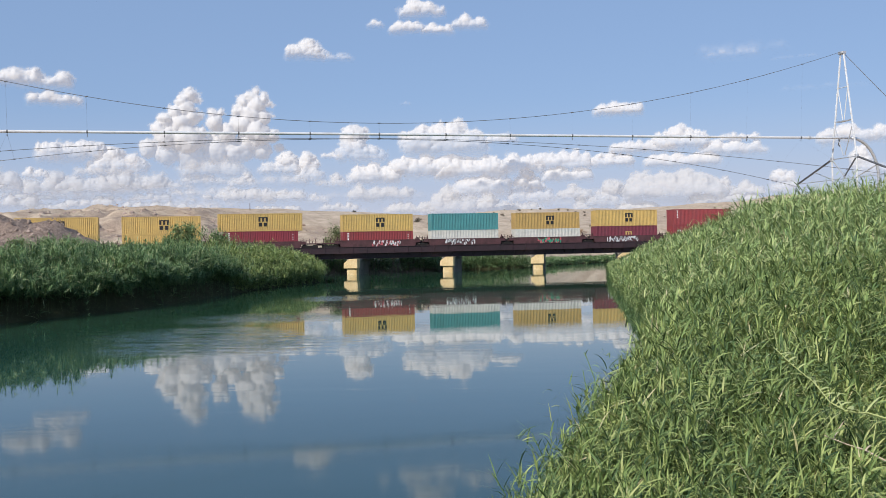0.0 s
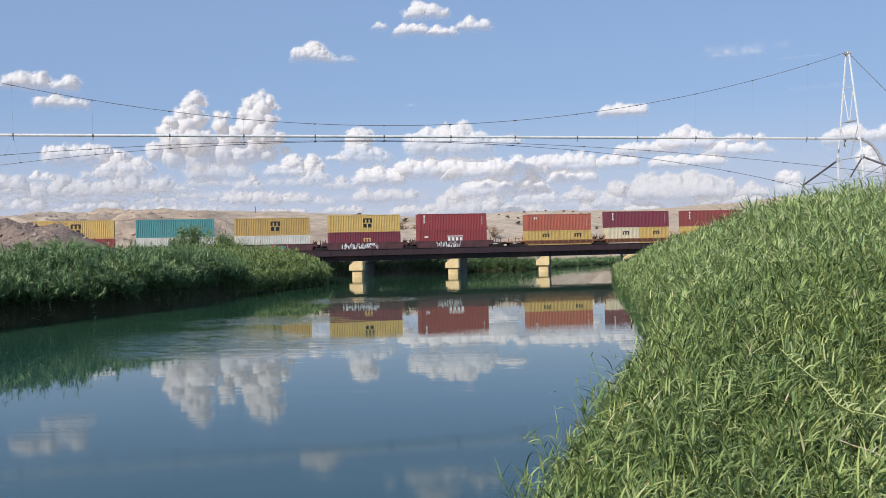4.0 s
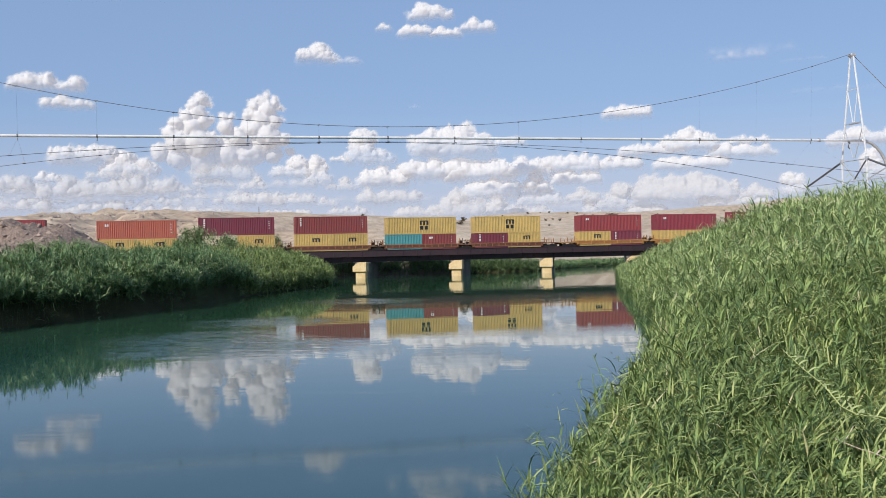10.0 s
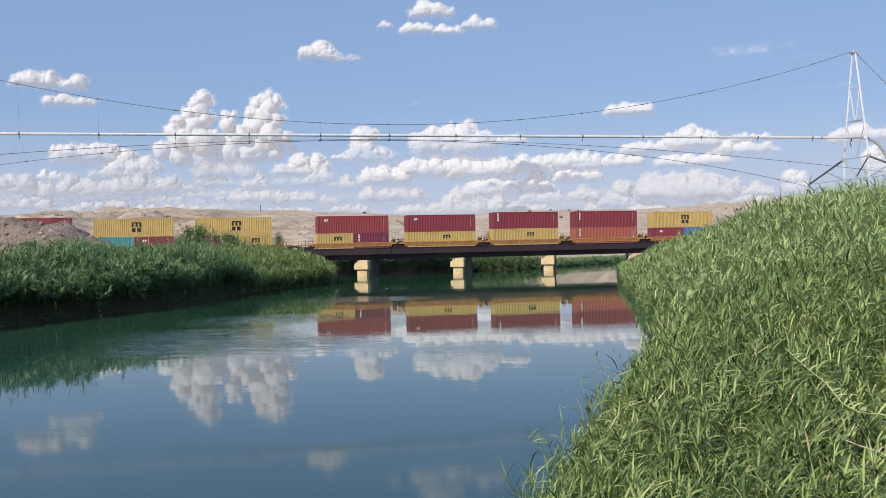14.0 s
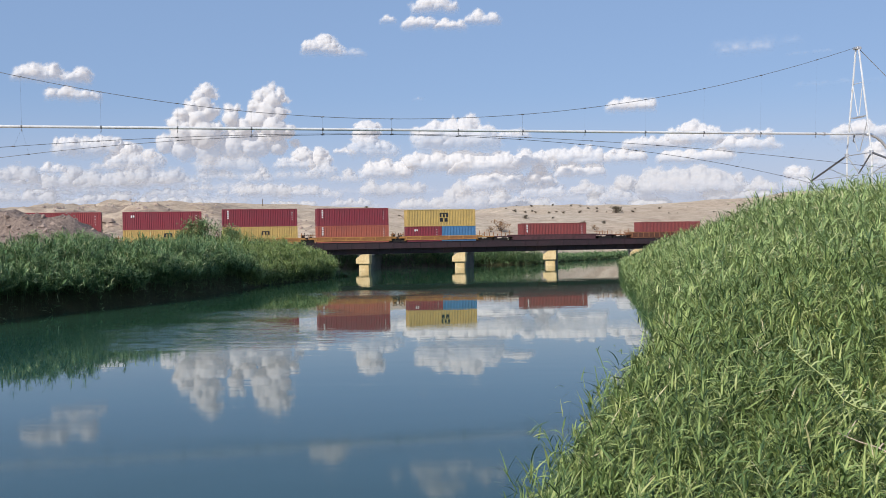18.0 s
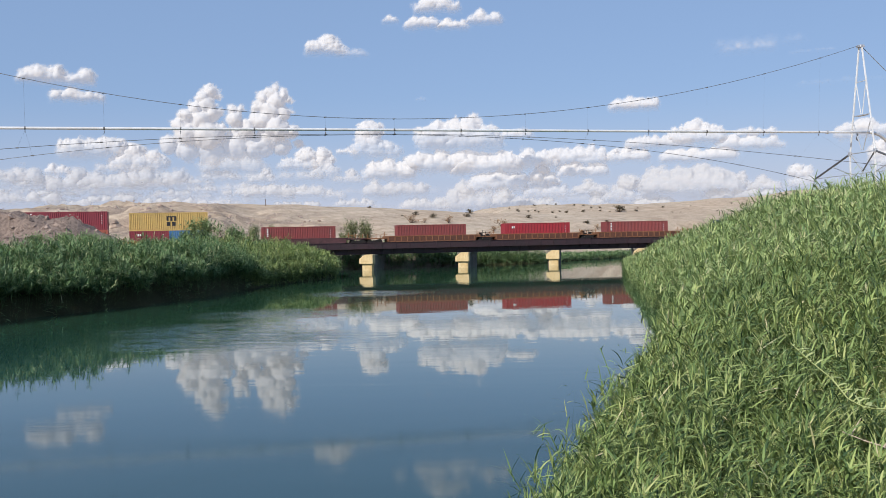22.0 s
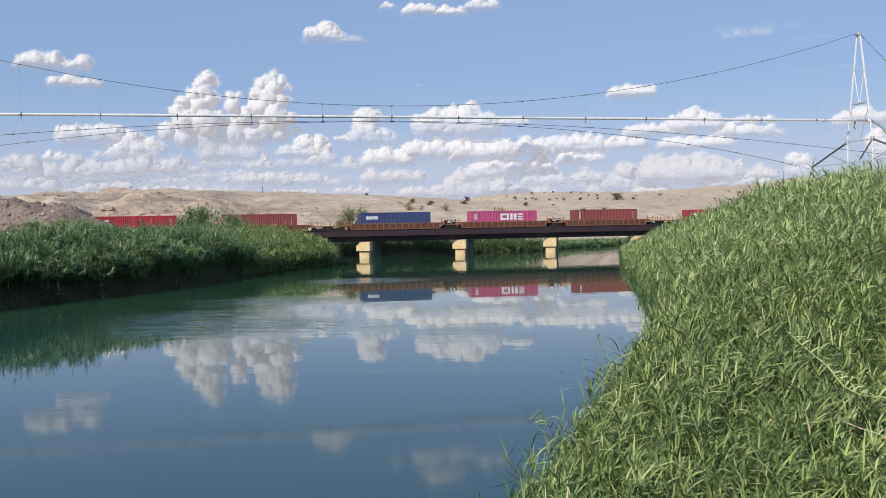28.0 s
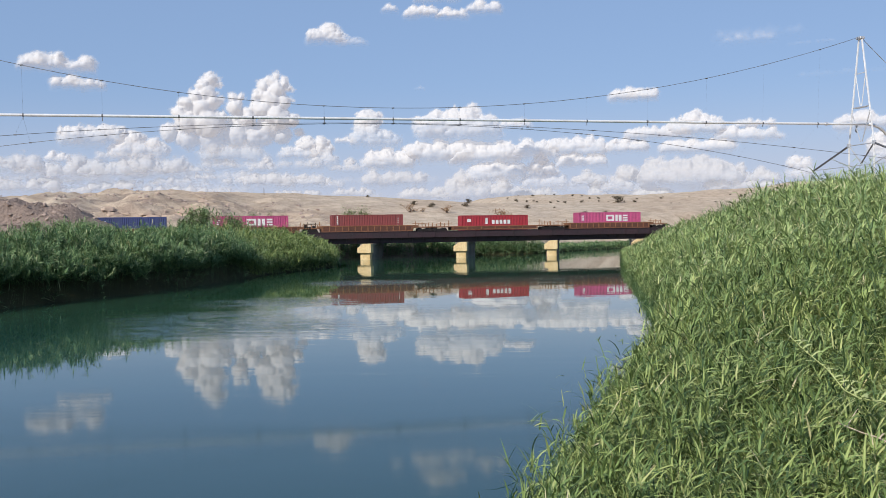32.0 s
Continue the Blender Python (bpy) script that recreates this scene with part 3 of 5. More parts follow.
WAGON = {"maroon": worn("wagon_maroon", (0.10, 0.04, 0.045), (0.035, 0.02, 0.018), 0.65, 0, 0.9, 0.8, 7, 0.15, 0.006),
         "brown": worn("wagon_brown", (0.28, 0.12, 0.055), (0.09, 0.045, 0.03), 0.7, 0, 0.8, 0.8, 6, 0.15, 0.006),
         "amber": worn("wagon_amber", (0.50, 0.25, 0.07), (0.20, 0.09, 0.04), 0.65, 0, 0.8, 0.7, 6, 0.15, 0.006)}
WEB = {"maroon": WAGON["maroon"], "brown": worn("wagon_rust_web", (0.13, 0.05, 0.03), (0.06, 0.03, 0.022), 0.75, 0, 0.9, 0.8, 7, 0.15, 0.006),
       "amber": worn("wagon_amber_web", (0.34, 0.15, 0.05), (0.16, 0.07, 0.035), 0.7, 0, 0.9, 0.8, 7, 0.15, 0.006)}
BOGIE = worn("bogie_black", (0.02, 0.018, 0.017), (0.05, 0.03, 0.022), 0.7, 0.3, 2, 0.6, 12, 0.1, 0.004)
SPRAY = {w: worn("spray_" + w, c, tuple(0.6 * v for v in c), 0.7, 0, 2, 0.5, 9, 0) for w, c in
         (("white", (0.7, 0.7, 0.7)), ("rose", (0.55, 0.12, 0.14)), ("green", (0.05, 0.32, 0.2)), ("grey", (0.3, 0.31, 0.33)))}
MESHES = {}


def shared(key, name, make, material, parent, m=None, label=""):
    """A part whose mesh is built once for each key."""
    if key not in MESHES:
        me = bpy.data.meshes.new(name)
        bm = make()
        bm.to_mesh(me)
        bm.free()
        me.materials.append(material)
        MESHES[key] = me
    ob = new(name, MESHES[key])
    ob.parent = parent
    if m is not None:
        ob.matrix_local = m
    if label:
        ob["label"] = label
    return ob


def corrugated(length, height):
    """Two pressed side sheets of a container, from x = -length to 0."""
    def make():
        bm = bmesh.new()
        n = round((length - 0.3) / 0.28)
        step = (length - 0.3) / n
        prof = []
        for k in range(n):
            x = -length + 0.15 + k * step
            prof += [(x, 0.075), (x + 0.34 * step, 0.075), (x + 0.5 * step, 0.008), (x + 0.84 * step, 0.008)]
        prof.append((-0.15, 0.075))
        for flip in (False, True):
            cols = [(bm.verts.new((x, 2.44 - d if flip else d, 0.16)), bm.verts.new((x, 2.44 - d if flip else d, height - 0.12))) for x, d in prof]
            for a, b in zip(cols, cols[1:]):
                bm.faces.new((a[0], a[1], b[1], b[0]) if flip else (a[0], b[0], b[1], a[1]))
        return bm
    return make


def framing(length, height):
    def make():
        rows = []
        for x in (-length, -0.16):
            for y in (0, 2.28):
                rows.append((x, x + 0.16, y, y + 0.16, 0, height))
        for y in (0.005, 2.315):
            rows.append((-length + 0.16, -0.16, y, y + 0.12, height - 0.12, height - 0.003))
            rows.append((-length + 0.16, -0.16, y, y + 0.12, 0.003, 0.16))
        for x in (-length, -0.12):
            rows.append((x, x + 0.12, 0.16, 2.28, 0.003, 0.2))
            rows.append((x, x + 0.12, 0.16, 2.28, height - 0.14, height - 0.003))
        return boxes(*rows)
    return make


def end_wall(height):
    def make():
        rows = [(0.03, 0.06, 0.16, 2.28, 0.2, height - 0.14)]
        for k in range(8):
            rows.append((0.005, 0.03, 0.25 + k * 0.25, 0.37 + k * 0.25, 0.22, height - 0.16))
        return boxes(*rows)
    return make


def mark(parent, name, rows, material, label=""):
    """Flat painted shapes on the near side sheet: x0, x1, z0, z1."""
    if name == "lettering":
        for a, b, c, d in rows:
            shared(("bar", round(b - a, 3), round(d - c, 3), material.name), name, lambda: boxes((0, b - a, -0.006, 0.012, 0, d - c)), material, parent, Matrix.Translation((a, 0, c)), label)
        return None
    return part(name, boxes(*[(a, b, -0.006, 0.012, c, d) for a, b, c, d in rows]), material, parent, label)


def badge(x, z, k):
    """A dark two-line block mark: three posts under a bar over two squares, with its middle at x."""
    rows = [(x - 0.75 * k, x + 0.75 * k, z + 0.62 * k, z + 0.80 * k)]
    rows += [(x + a * k, x + b * k, z + 0.05 * k, z + 0.62 * k) for a, b in ((-0.75, -0.45), (-0.15, 0.15), (0.45, 0.75))]
    return rows


def container(q, z, colour, length=12.19, height=2.59, marks="", note=""):
    ob = empty("shipping_container", on_track(q, z))
    tone = PAINT[colour]
    shared(("side", length, height, colour), "side_sheet", corrugated(length, height), tone, ob)
    shared(("frame", length, height, colour), "corner_frame", framing(length, height), tone, ob)
    shared(("roof", length, height, colour), "roof", lambda: boxes((-length + 0.02, -0.02, 0.03, 2.41, height - 0.05, height - 0.02)), tone, ob)
    shared(("end", height, colour), "end_wall", end_wall(height), tone, ob, Matrix.Translation((-length, 0, 0)))
    shared(("door", height, colour), "doors", end_wall(height), tone, ob, Matrix.Translation((0, 0, 0)) @ Matrix.Scale(-1, 4, (1, 0, 0)))
    mid = -length / 2
    if marks == "badge":
        mark(ob, "logo", badge(mid + 0.4, height * 0.52, 1.0) + [(mid - 0.32, mid + 0.22, height * 0.26, height * 0.48), (mid + 0.5, mid + 1.05, height * 0.26, height * 0.48)], PAINT["black"], "dark block logo")
    elif marks == "small badge":
        mark(ob, "logo", badge(mid + length * 0.07, height * 0.52, 0.85), PAINT["black"], "dark block logo")
    elif marks == "gold badge":
        mark(ob, "logo", badge(mid + 0.3, height * 0.42, 0.85), PAINT["yellow"], "yellow block logo")
    elif marks == "codes":
        mark(ob, "lettering", [(-length + 0.80, -length + 1.06, height * a, height * (a + 0.065)) for a in (0.45, 0.55, 0.65, 0.75, 0.85)], PAINT["chalk"], "white unreadable lettering bars")
        mark(ob, "lettering", [(-0.95, -0.77, height * a, height * (a + 0.035)) for a in (0.35, 0.5, 0.62, 0.75)], PAINT["chalk"], "small white lettering bars")
    elif marks == "patch":
        mark(ob, "logo", [(-length + 1.25, -length + 1.50, height * 0.68, height * 0.81), (-length + 1.60, -length + 1.82, height * 0.69, height * 0.81)], PAINT["chalk"], "small white block logo")
        mark(ob, "lettering", [(-0.93, -0.78, height * a, height * (a + 0.04)) for a in (0.3, 0.45, 0.6, 0.75)], PAINT["chalk"], "small white lettering bars")
    elif marks == "wide":
        mark(ob, "logo", [(mid - 0.7, mid - 0.35, 1.30, 2.40), (mid - 0.35, mid + 0.5, 2.12, 2.40), (mid - 0.35, mid + 0.5, 1.30, 1.58), (mid + 0.5, mid + 0.85, 1.30, 2.40),
                          (mid + 1.1, mid + 1.55, 1.30, 2.40), (mid + 1.75, mid + 2.3, 1.30, 2.40), (mid + 2.55, mid + 3.5, 1.30, 1.55),
                          (mid + 2.55, mid + 3.5, 1.72, 1.96), (mid + 2.55, mid + 3.5, 2.13, 2.40)], PAINT["chalk"], "large white block logo")
        mark(ob, "lettering", [(-length + 0.6, -length + 1.1, height * a, height * (a + 0.06)) for a in (0.5, 0.62, 0.74)], PAINT["chalk"], "small white lettering bars")
    elif marks == "row":
        mark(ob, "logo", [(-length + 4.3, -length + 4.75, 1.05, 2.1)] + [(-length + 5.5 + 0.72 * k, -length + 6.0 + 0.72 * k, 1.05, 1.75) for k in range(5)], PAINT["chalk"], "row of white block shapes")
        mark(ob, "lettering", [(-length + 1.0, -length + 1.7, height * 0.55, height * 0.75)], PAINT["chalk"], "small white lettering bars")
    elif marks == "comb":
        mark(ob, "logo", [(mid - 1.0 + 0.72 * k, mid - 0.55 + 0.72 * k, 0.85, 1.75) for k in range(4)] + [(mid - 1.1, mid + 1.7, 1.85, 2.0)], PAINT["chalk"], "white block logo")
        mark(ob, "lettering", [(-length + 0.9, -length + 1.6, height * 0.6, height * 0.68)], PAINT["chalk"], "small white lettering bars")
    elif marks == "line":
        mark(ob, "lettering", [(-length + 1.0 + 0.34 * k, -length + 1.25 + 0.34 * k, height * 0.6, height * 0.78) for k in range(6)], PAINT["chalk"], "small white lettering bars")
    kind = {12.19: "forty-foot", 6.06: "twenty-foot", 13.72: "long forty-five-foot"}[length]
    tagged(ob, f"{colour} ribbed steel {kind} shipping container {note or 'on a well wagon'}", "container", "shipping containers")
    RIDERS.append((ob, q, z, 0))
    return ob


def bogie(parent, x):
    b = shared(("bogie frame",), "bogie", lambda: boxes((-1.25, 1.25, 0.28, 0.42, 0.36, 0.62), (-0.45, 0.45, 0.22, 0.42, 0.25, 0.75), (-1.05, -0.75, 0.25, 0.42, 0.3, 0.78), (0.75, 1.05, 0.25, 0.42, 0.3, 0.78),
                                                        (-0.3, 0.3, 0.42, 2.05, 0.45, 0.7), (-1.25, 1.25, 2.05, 2.18, 0.36, 0.62), bevel=0.03), BOGIE, parent, Matrix.Translation((x, 0, 0)))

    def wheel():
        bm = bmesh.new()
        tube(bm, (0, 0, 0), (0, 0.13, 0), 0.45, 18)
        tube(bm, (0, -0.06, 0), (0, 0, 0), 0.14, 10)
        return bm
    for dx in (-0.88, 0.88):
        for y in (0.44, 1.87):
            shared(("wheel",), "wheel", wheel, BOGIE, b, Matrix.Translation((dx, y, 0.45)))
    return b


def graffiti(parent, x, width, tones, seed, z0, z1):
    """Sprayed tangle that no one could read, as slanted strokes."""
    r = random.Random(seed)
    for tone in tones:
        bm = bmesh.new()
        n = int(width / 0.34)
        for k in range(n):
            cx = x + width * (k + r.uniform(0.1, 0.9)) / n
            cz = r.uniform(z0 + 0.15, z1 - 0.15)
            w, h, lean = r.uniform(0.06, 0.16), r.uniform(0.18, 0.42), r.uniform(-0.5, 0.5)
            vs = [bm.verts.new((cx + sx * w + sz * h * lean, -0.058 - 0.002 * r.random(), min(z1, max(z0, cz + sz * h)))) for sx, sz in ((-1, -1), (1, -1), (1, 1), (-1, 1))]
            bm.faces.new(vs)
        part("graffiti", bm, SPRAY[tone], parent, f"{tone} spray-painted strokes")


STYLE = {  # colour, foot and top of the side, rib step, well length
    "plate": ("maroon", 0.28, 1.48, 0, 12.9), "ribbed": ("brown", 0.55, 1.22, 1.1, 12.9), "amber": ("amber", 0.62, 1.3, 2.2, 12.9),
    "long plate": ("maroon", 0.35, 1.25, 0, 15.6), "long ribbed": ("brown", 0.35, 1.4, 1.05, 15.6), "long low": ("brown", 0.45, 1.1, 2.4, 15.6)}


def wagon(q, style, pitch, first, last, seed, tags=()):
    """One well unit whose container ends at x = 0; bogies are shared between neighbours."""
    tone, z0, z1, rib, well = STYLE[style]
    mat = WAGON[tone]
    ob = empty("well_wagon", on_track(q))
    c, h = -6.095, well / 2
    a, b = c - h, c + h
    shared(("panel", style), "side_panel", lambda: boxes((-h, h, -0.03, 0.02, z0 + 0.1, z1 - 0.1)), WEB[tone], ob, Matrix.Translation((c, 0, 0)))
    shared(("panel", style), "side_panel", lambda: None, mat, ob, Matrix.Translation((c, 2.47, 0)))
    for y in (0, 2.47):
        shared(("chord", style), "top_chord", lambda: boxes((-h - 0.3, h + 0.3, -0.06, 0.05, z1 - 0.12, z1 + 0.02), bevel=0.012), mat, ob, Matrix.Translation((c, y, 0)))
        shared(("sill", style), "bottom_sill", lambda: boxes((-h, h, -0.055, 0.06, z0, z0 + 0.14), bevel=0.012), mat, ob, Matrix.Translation((c, y, 0)))
    shared(("floor", style), "floor", lambda: boxes((-h, h, 0.05, 2.39, 0.26, 0.34)), mat, ob, Matrix.Translation((c, 0, 0)))
    if rib:
        n = int(well / rib)
        for k in range(n + 1):
            shared(("rib", style), "rib", lambda: boxes((-0.075, 0.075, -0.11, -0.03, z0 + 0.13, z1 - 0.11)), mat, ob, Matrix.Translation((a + 0.15 + (well - 0.3) * k / n, 0, 0)))
    for sgn, edge, end in ((-1, a, first), (1, b, last)):
        reach = pitch / 2 - h + (1.9 if end else -0.12)
        plat = part("end_platform", boxes((min(edge, edge + sgn * reach), max(edge, edge + sgn * reach), 0.35, 2.1, 0.92, 1.12),
                                          (edge - 0.12 if sgn < 0 else edge, edge if sgn < 0 else edge + 0.12, 0.0, 2.44, 0.5, z1),
                                          (min(edge, edge + sgn * 0.9), max(edge, edge + sgn * 0.9), 0.02, 0.3, 0.95, z1 - 0.02), bevel=0.02), mat, ob)
        tone_up = WEB["amber"] if style != "plate" else mat
        for k, hh in enumerate((1.0, 0.5, 0.8, 0.45, 0.7)):
            px = edge + sgn * (0.25 + (reach - 0.3) * (0.08 + 0.19 * k))
            shared(("post", hh, tone_up.name), "grab_post", lambda: boxes((-0.05, 0.05, -0.05, 0.05, 0, hh)), tone_up, plat, Matrix.Translation((px, 0.35 + 0.32 * k, 1.1)))
        part("grab_rail", boxes((min(edge, edge + sgn * reach * 0.7), max(edge, edge + sgn * reach * 0.7), 0.32, 0.38, 1.62, 1.68)), tone_up, plat)
        if end:
            bogie(ob, edge + sgn * (reach - 1.6))
            part("coupler", boxes((min(edge + sgn * (reach - 0.3), edge + sgn * (reach + 0.75)), max(edge + sgn * (reach - 0.3), edge + sgn * (reach + 0.75)), 1.08, 1.36, 0.7, 1.0), bevel=0.03), BOGIE, ob)
        elif sgn > 0:
            bogie(ob, c + pitch / 2)
            shared(("gear",), "brake_gear", lambda: boxes((-1.15, 1.15, 0.45, 1.9, 0.75, 0.98), (-0.95, -0.55, 0.4, 1.2, 0.98, 1.65), (0.45, 0.85, 0.5, 1.3, 0.98, 1.5), (-0.3, 0.2, 0.9, 1.6, 0.98, 1.3),
                                                          (-0.5, -0.42, 0.35, 0.43, 0.9, 2.15), (0.1, 0.18, 0.35, 0.43, 0.9, 1.95), (0.9, 0.98, 0.4, 0.48, 0.9, 2.0), (-1.05, -0.97, 0.45, 0.53, 0.9, 1.85),
                                                          (-1.0, 0.95, 0.37, 0.41, 1.7, 1.76), bevel=0.015), BOGIE, ob, Matrix.Translation((c + pitch / 2, 0, 0)), "dark brake gear and grab irons")
    for x, width, tones in tags:
        graffiti(ob, x, width, tones, seed, z0 + 0.12, z1 - 0.02)
    if style == "amber":
        mark(ob, "lettering", [(-3.4 + 0.55 * k, -3.0 + 0.55 * k, z0 + 0.2, z0 + 0.45) for k in range(3)], WAGON["maroon"], "dark red lettering bars")
    elif style in ("ribbed", "plate"):
        mark(ob, "lettering", [(-5.0 + 0.5 * k, -4.7 + 0.5 * k, z0 + 0.3, z0 + 0.48) for k in range(3)], SPRAY["grey"], "grey lettering bars")
    words = {"plate": "dark maroon plate-sided well wagon with graffiti", "ribbed": "rusty brown low-sided well wagon with ribs", "amber": "amber-orange well wagon with dark bogies",
             "long plate": "dark maroon smooth-sided long well wagon", "long ribbed": "rusty brown long well wagon with upright ribs", "long low": "brown low-sided long well wagon"}
    tagged(ob, words[style] + " on the rails", "wagon", "freight wagons")
    RIDERS.append((ob, q, RAIL_Z, 0))
    return ob


FLOOR_Z = RAIL_Z + 0.36
HC = 2.90


def stack(q, low, high, low_h=2.59, high_h=HC):
    """Containers one over another: low is one (colour, marks) or two of twenty feet."""
    if len(low) == 1:
        container(q, FLOOR_Z, low[0][0], 12.19, low_h, low[0][1], note="in a well wagon")
    else:
        container(q - 6.13, FLOOR_Z, low[0][0], 6.06, low_h, low[0][1], note="in a well wagon")
        container(q, FLOOR_Z, low[1][0], 6.06, low_h, low[1][1], note="in a well wagon")
    if high:
        long = len(high) > 2
        container(q + 0.76 * long, FLOOR_Z + low_h + 0.02, high[0], 13.72 if long else 12.19, high_h, high[1], note="stacked on another container")


Y, SB, CD, PA = "yellow", "small badge", "codes", "patch"
CONSIST = [
    (-56.4, 15.7, "plate", [([(Y, "")], (Y, "badge"), 2.59), ([(Y, "")], (Y, "badge"), 2.59), ([("crimson", CD)], (Y, "badge", 1), HC)]),
    (-5.3, 15.5, "plate", [([("red", CD)], (Y, "badge"), 2.59), ([("white", "")], ("teal", ""), 2.59), ([("white", "")], ("ochre", "badge"), 2.59),
                           ([("maroon", "gold badge")], (Y, "badge"), HC), ([("red", "comb")], ("red", CD), HC)]),
    (76.5, 15.6, "ribbed", [([(Y, SB), (Y, SB)], ("orange", PA), 2.59), ([("beige", SB), (Y, SB)], ("maroon", CD), HC), ([(Y, SB), (Y, SB)], ("rust red", CD), HC),
                            ([("teal", ""), ("rust red", PA)], (Y, "badge"), 2.59), ([("maroon", CD), (Y, SB)], (Y, "badge"), 2.59)]),
    (158.6, 15.45, "amber", [([(Y, SB), ("maroon", CD)], ("red", PA), 2.59), ([(Y, SB)], ("crimson", PA), 2.59), ([(Y, SB)], ("crimson", CD), HC),
                             ([("orange", CD)], ("crimson", CD), HC), ([("crimson", PA), ("light blue", "")], (Y, "badge"), 2.59)]),
    (241.2, 19.3, "long plate", [([("rust red", CD)], None, 2.9)]),
    (264.0, 19.3, "long ribbed", [([("rust red", "")], None, 2.9), ([("bright red", PA)], None, 2.9), ([("rust red", CD)], None, 2.9)]),
    (325.5, 19.45, "long ribbed", [([("dark blue", "line")], None, 2.9), ([("pink", "wide")], None, 2.9), ([("rust red", CD)], None, 2.9)]),
    (387.0, 19.3, "long low", [([("bright red", "row")], None, 2.59)]),
    (408.8, 19.3, "long ribbed", [([("pink", "wide")], None, 2.9)]),
]
SPRAYED = {4: [(-7.2, 5.0, ("rose", "white"))], 5: [(-9.8, 5.4, ("white", "grey"))], 6: [(-8.2, 4.6, ("green", "rose"))], 7: [(-10.2, 6.2, ("grey", "white"))], 8: [(-9.2, 4.4, ("white", "grey"))]}
count = 0
for start, pitch, style, units in CONSIST:
    for k, (low, high, low_h) in enumerate(units):
        count += 1
        q = start + pitch * k
        wagon(q, style, pitch, k == 0, k == len(units) - 1, count, SPRAYED.get(count, ()))
        stack(q, low, high, low_h)

# ---- reeds ----
def leaf_material(name, stops, through_share=0.2):
    m, n, l, b = shader(name, (0.1, 0.2, 0.05), 0.6, 0, 0.2)
    g = n.new("ShaderNodeNewGeometry")
    r = ramp_node(n, l, g.outputs["Random Per Island"], stops)
    big = noise_node(n, l, 0.35, 3, 0.6, place(n))
    rb = ramp_node(n, l, big.outputs[0], [(0.3, (0.78, 0.82, 0.8)), (0.7, (1.15, 1.12, 1.0))])
    col = mix_node(n, l, 1.0, r.outputs[0], rb.outputs[0], "MULTIPLY")
    l.new(col, b.inputs["Base Color"])
    tr = n.new("ShaderNodeBsdfTranslucent")
    l.new(col, tr.inputs[0])
    mx = n.new("ShaderNodeMixShader")
    mx.inputs[0].default_value = through_share
    l.new(b.outputs[0], mx.inputs[1])
    l.new(tr.outputs[0], mx.inputs[2])
    l.new(mx.outputs[0], n["Material Output"].inputs[0])
    return m


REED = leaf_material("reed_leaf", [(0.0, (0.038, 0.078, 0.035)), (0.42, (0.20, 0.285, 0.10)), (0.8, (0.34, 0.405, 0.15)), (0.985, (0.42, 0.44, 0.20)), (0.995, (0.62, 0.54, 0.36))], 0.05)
# haze and light over the farther reeds are put into this paler leaf colour
REED_HAZED = leaf_material("reed_leaf_hazed", [(0.0, (0.10, 0.16, 0.08)), (0.35, (0.27, 0.375, 0.15)), (0.75, (0.41, 0.49, 0.21)), (0.96, (0.50, 0.53, 0.27)), (0.985, (0.66, 0.60, 0.40))], 0.08)
REED_DARK = leaf_material("reed_leaf_dark", [(0.0, (0.045, 0.095, 0.048)), (0.5, (0.15, 0.255, 0.11)), (0.9, (0.31, 0.405, 0.195)), (1.0, (0.56, 0.56, 0.34))], 0.10)


def blades(base, azim, tilt, length, width, droop, segs):
    """Tapered bent leaves as strips: arrays of verts and faces."""
    n = len(base)
    t = np.linspace(0, 1, segs + 1)
    ang = tilt[:, None] - droop[:, None] * t[None, :] ** 1.3
    step = (length / segs)[:, None]
    out = np.cumsum(np.cos(ang[:, :-1]) * step, 1)
    up = np.cumsum(np.sin(ang[:, :-1]) * step, 1)
    out, up = np.hstack([np.zeros((n, 1)), out]), np.hstack([np.zeros((n, 1)), up])
    ca, sa = np.cos(azim)[:, None], np.sin(azim)[:, None]
    mid = np.stack([base[:, 0:1] + out * ca, base[:, 1:2] + out * sa, base[:, 2:3] + up], -1)
    w = width[:, None] * 0.5 * np.minimum(1, 0.45 + 2.2 * t)[None, :] * (1 - t[None, :] ** 2.2)
    side = np.stack([-sa * w, ca * w, 0.35 * w], -1)
    a, b = mid[:, :-1] + side[:, :-1], mid[:, :-1] - side[:, :-1]
    verts = np.concatenate([np.stack([a, b], 2).reshape(n, -1, 3), mid[:, -1:]], 1)
    per = 2 * segs + 1
    faces = []
    first = (np.arange(n) * per)[:, None]
    quads = [[2 * k, 2 * k + 1, 2 * k + 3, 2 * k + 2] for k in range(segs - 1)]
    q = (first[:, :, None] + np.array(quads)[None]).reshape(-1, 4) if segs > 1 else np.zeros((0, 4), int)
    tri = np.hstack([first + 2 * segs - 2, first + 2 * segs - 1, first + 2 * segs])
    return verts.reshape(-1, 3), q, tri


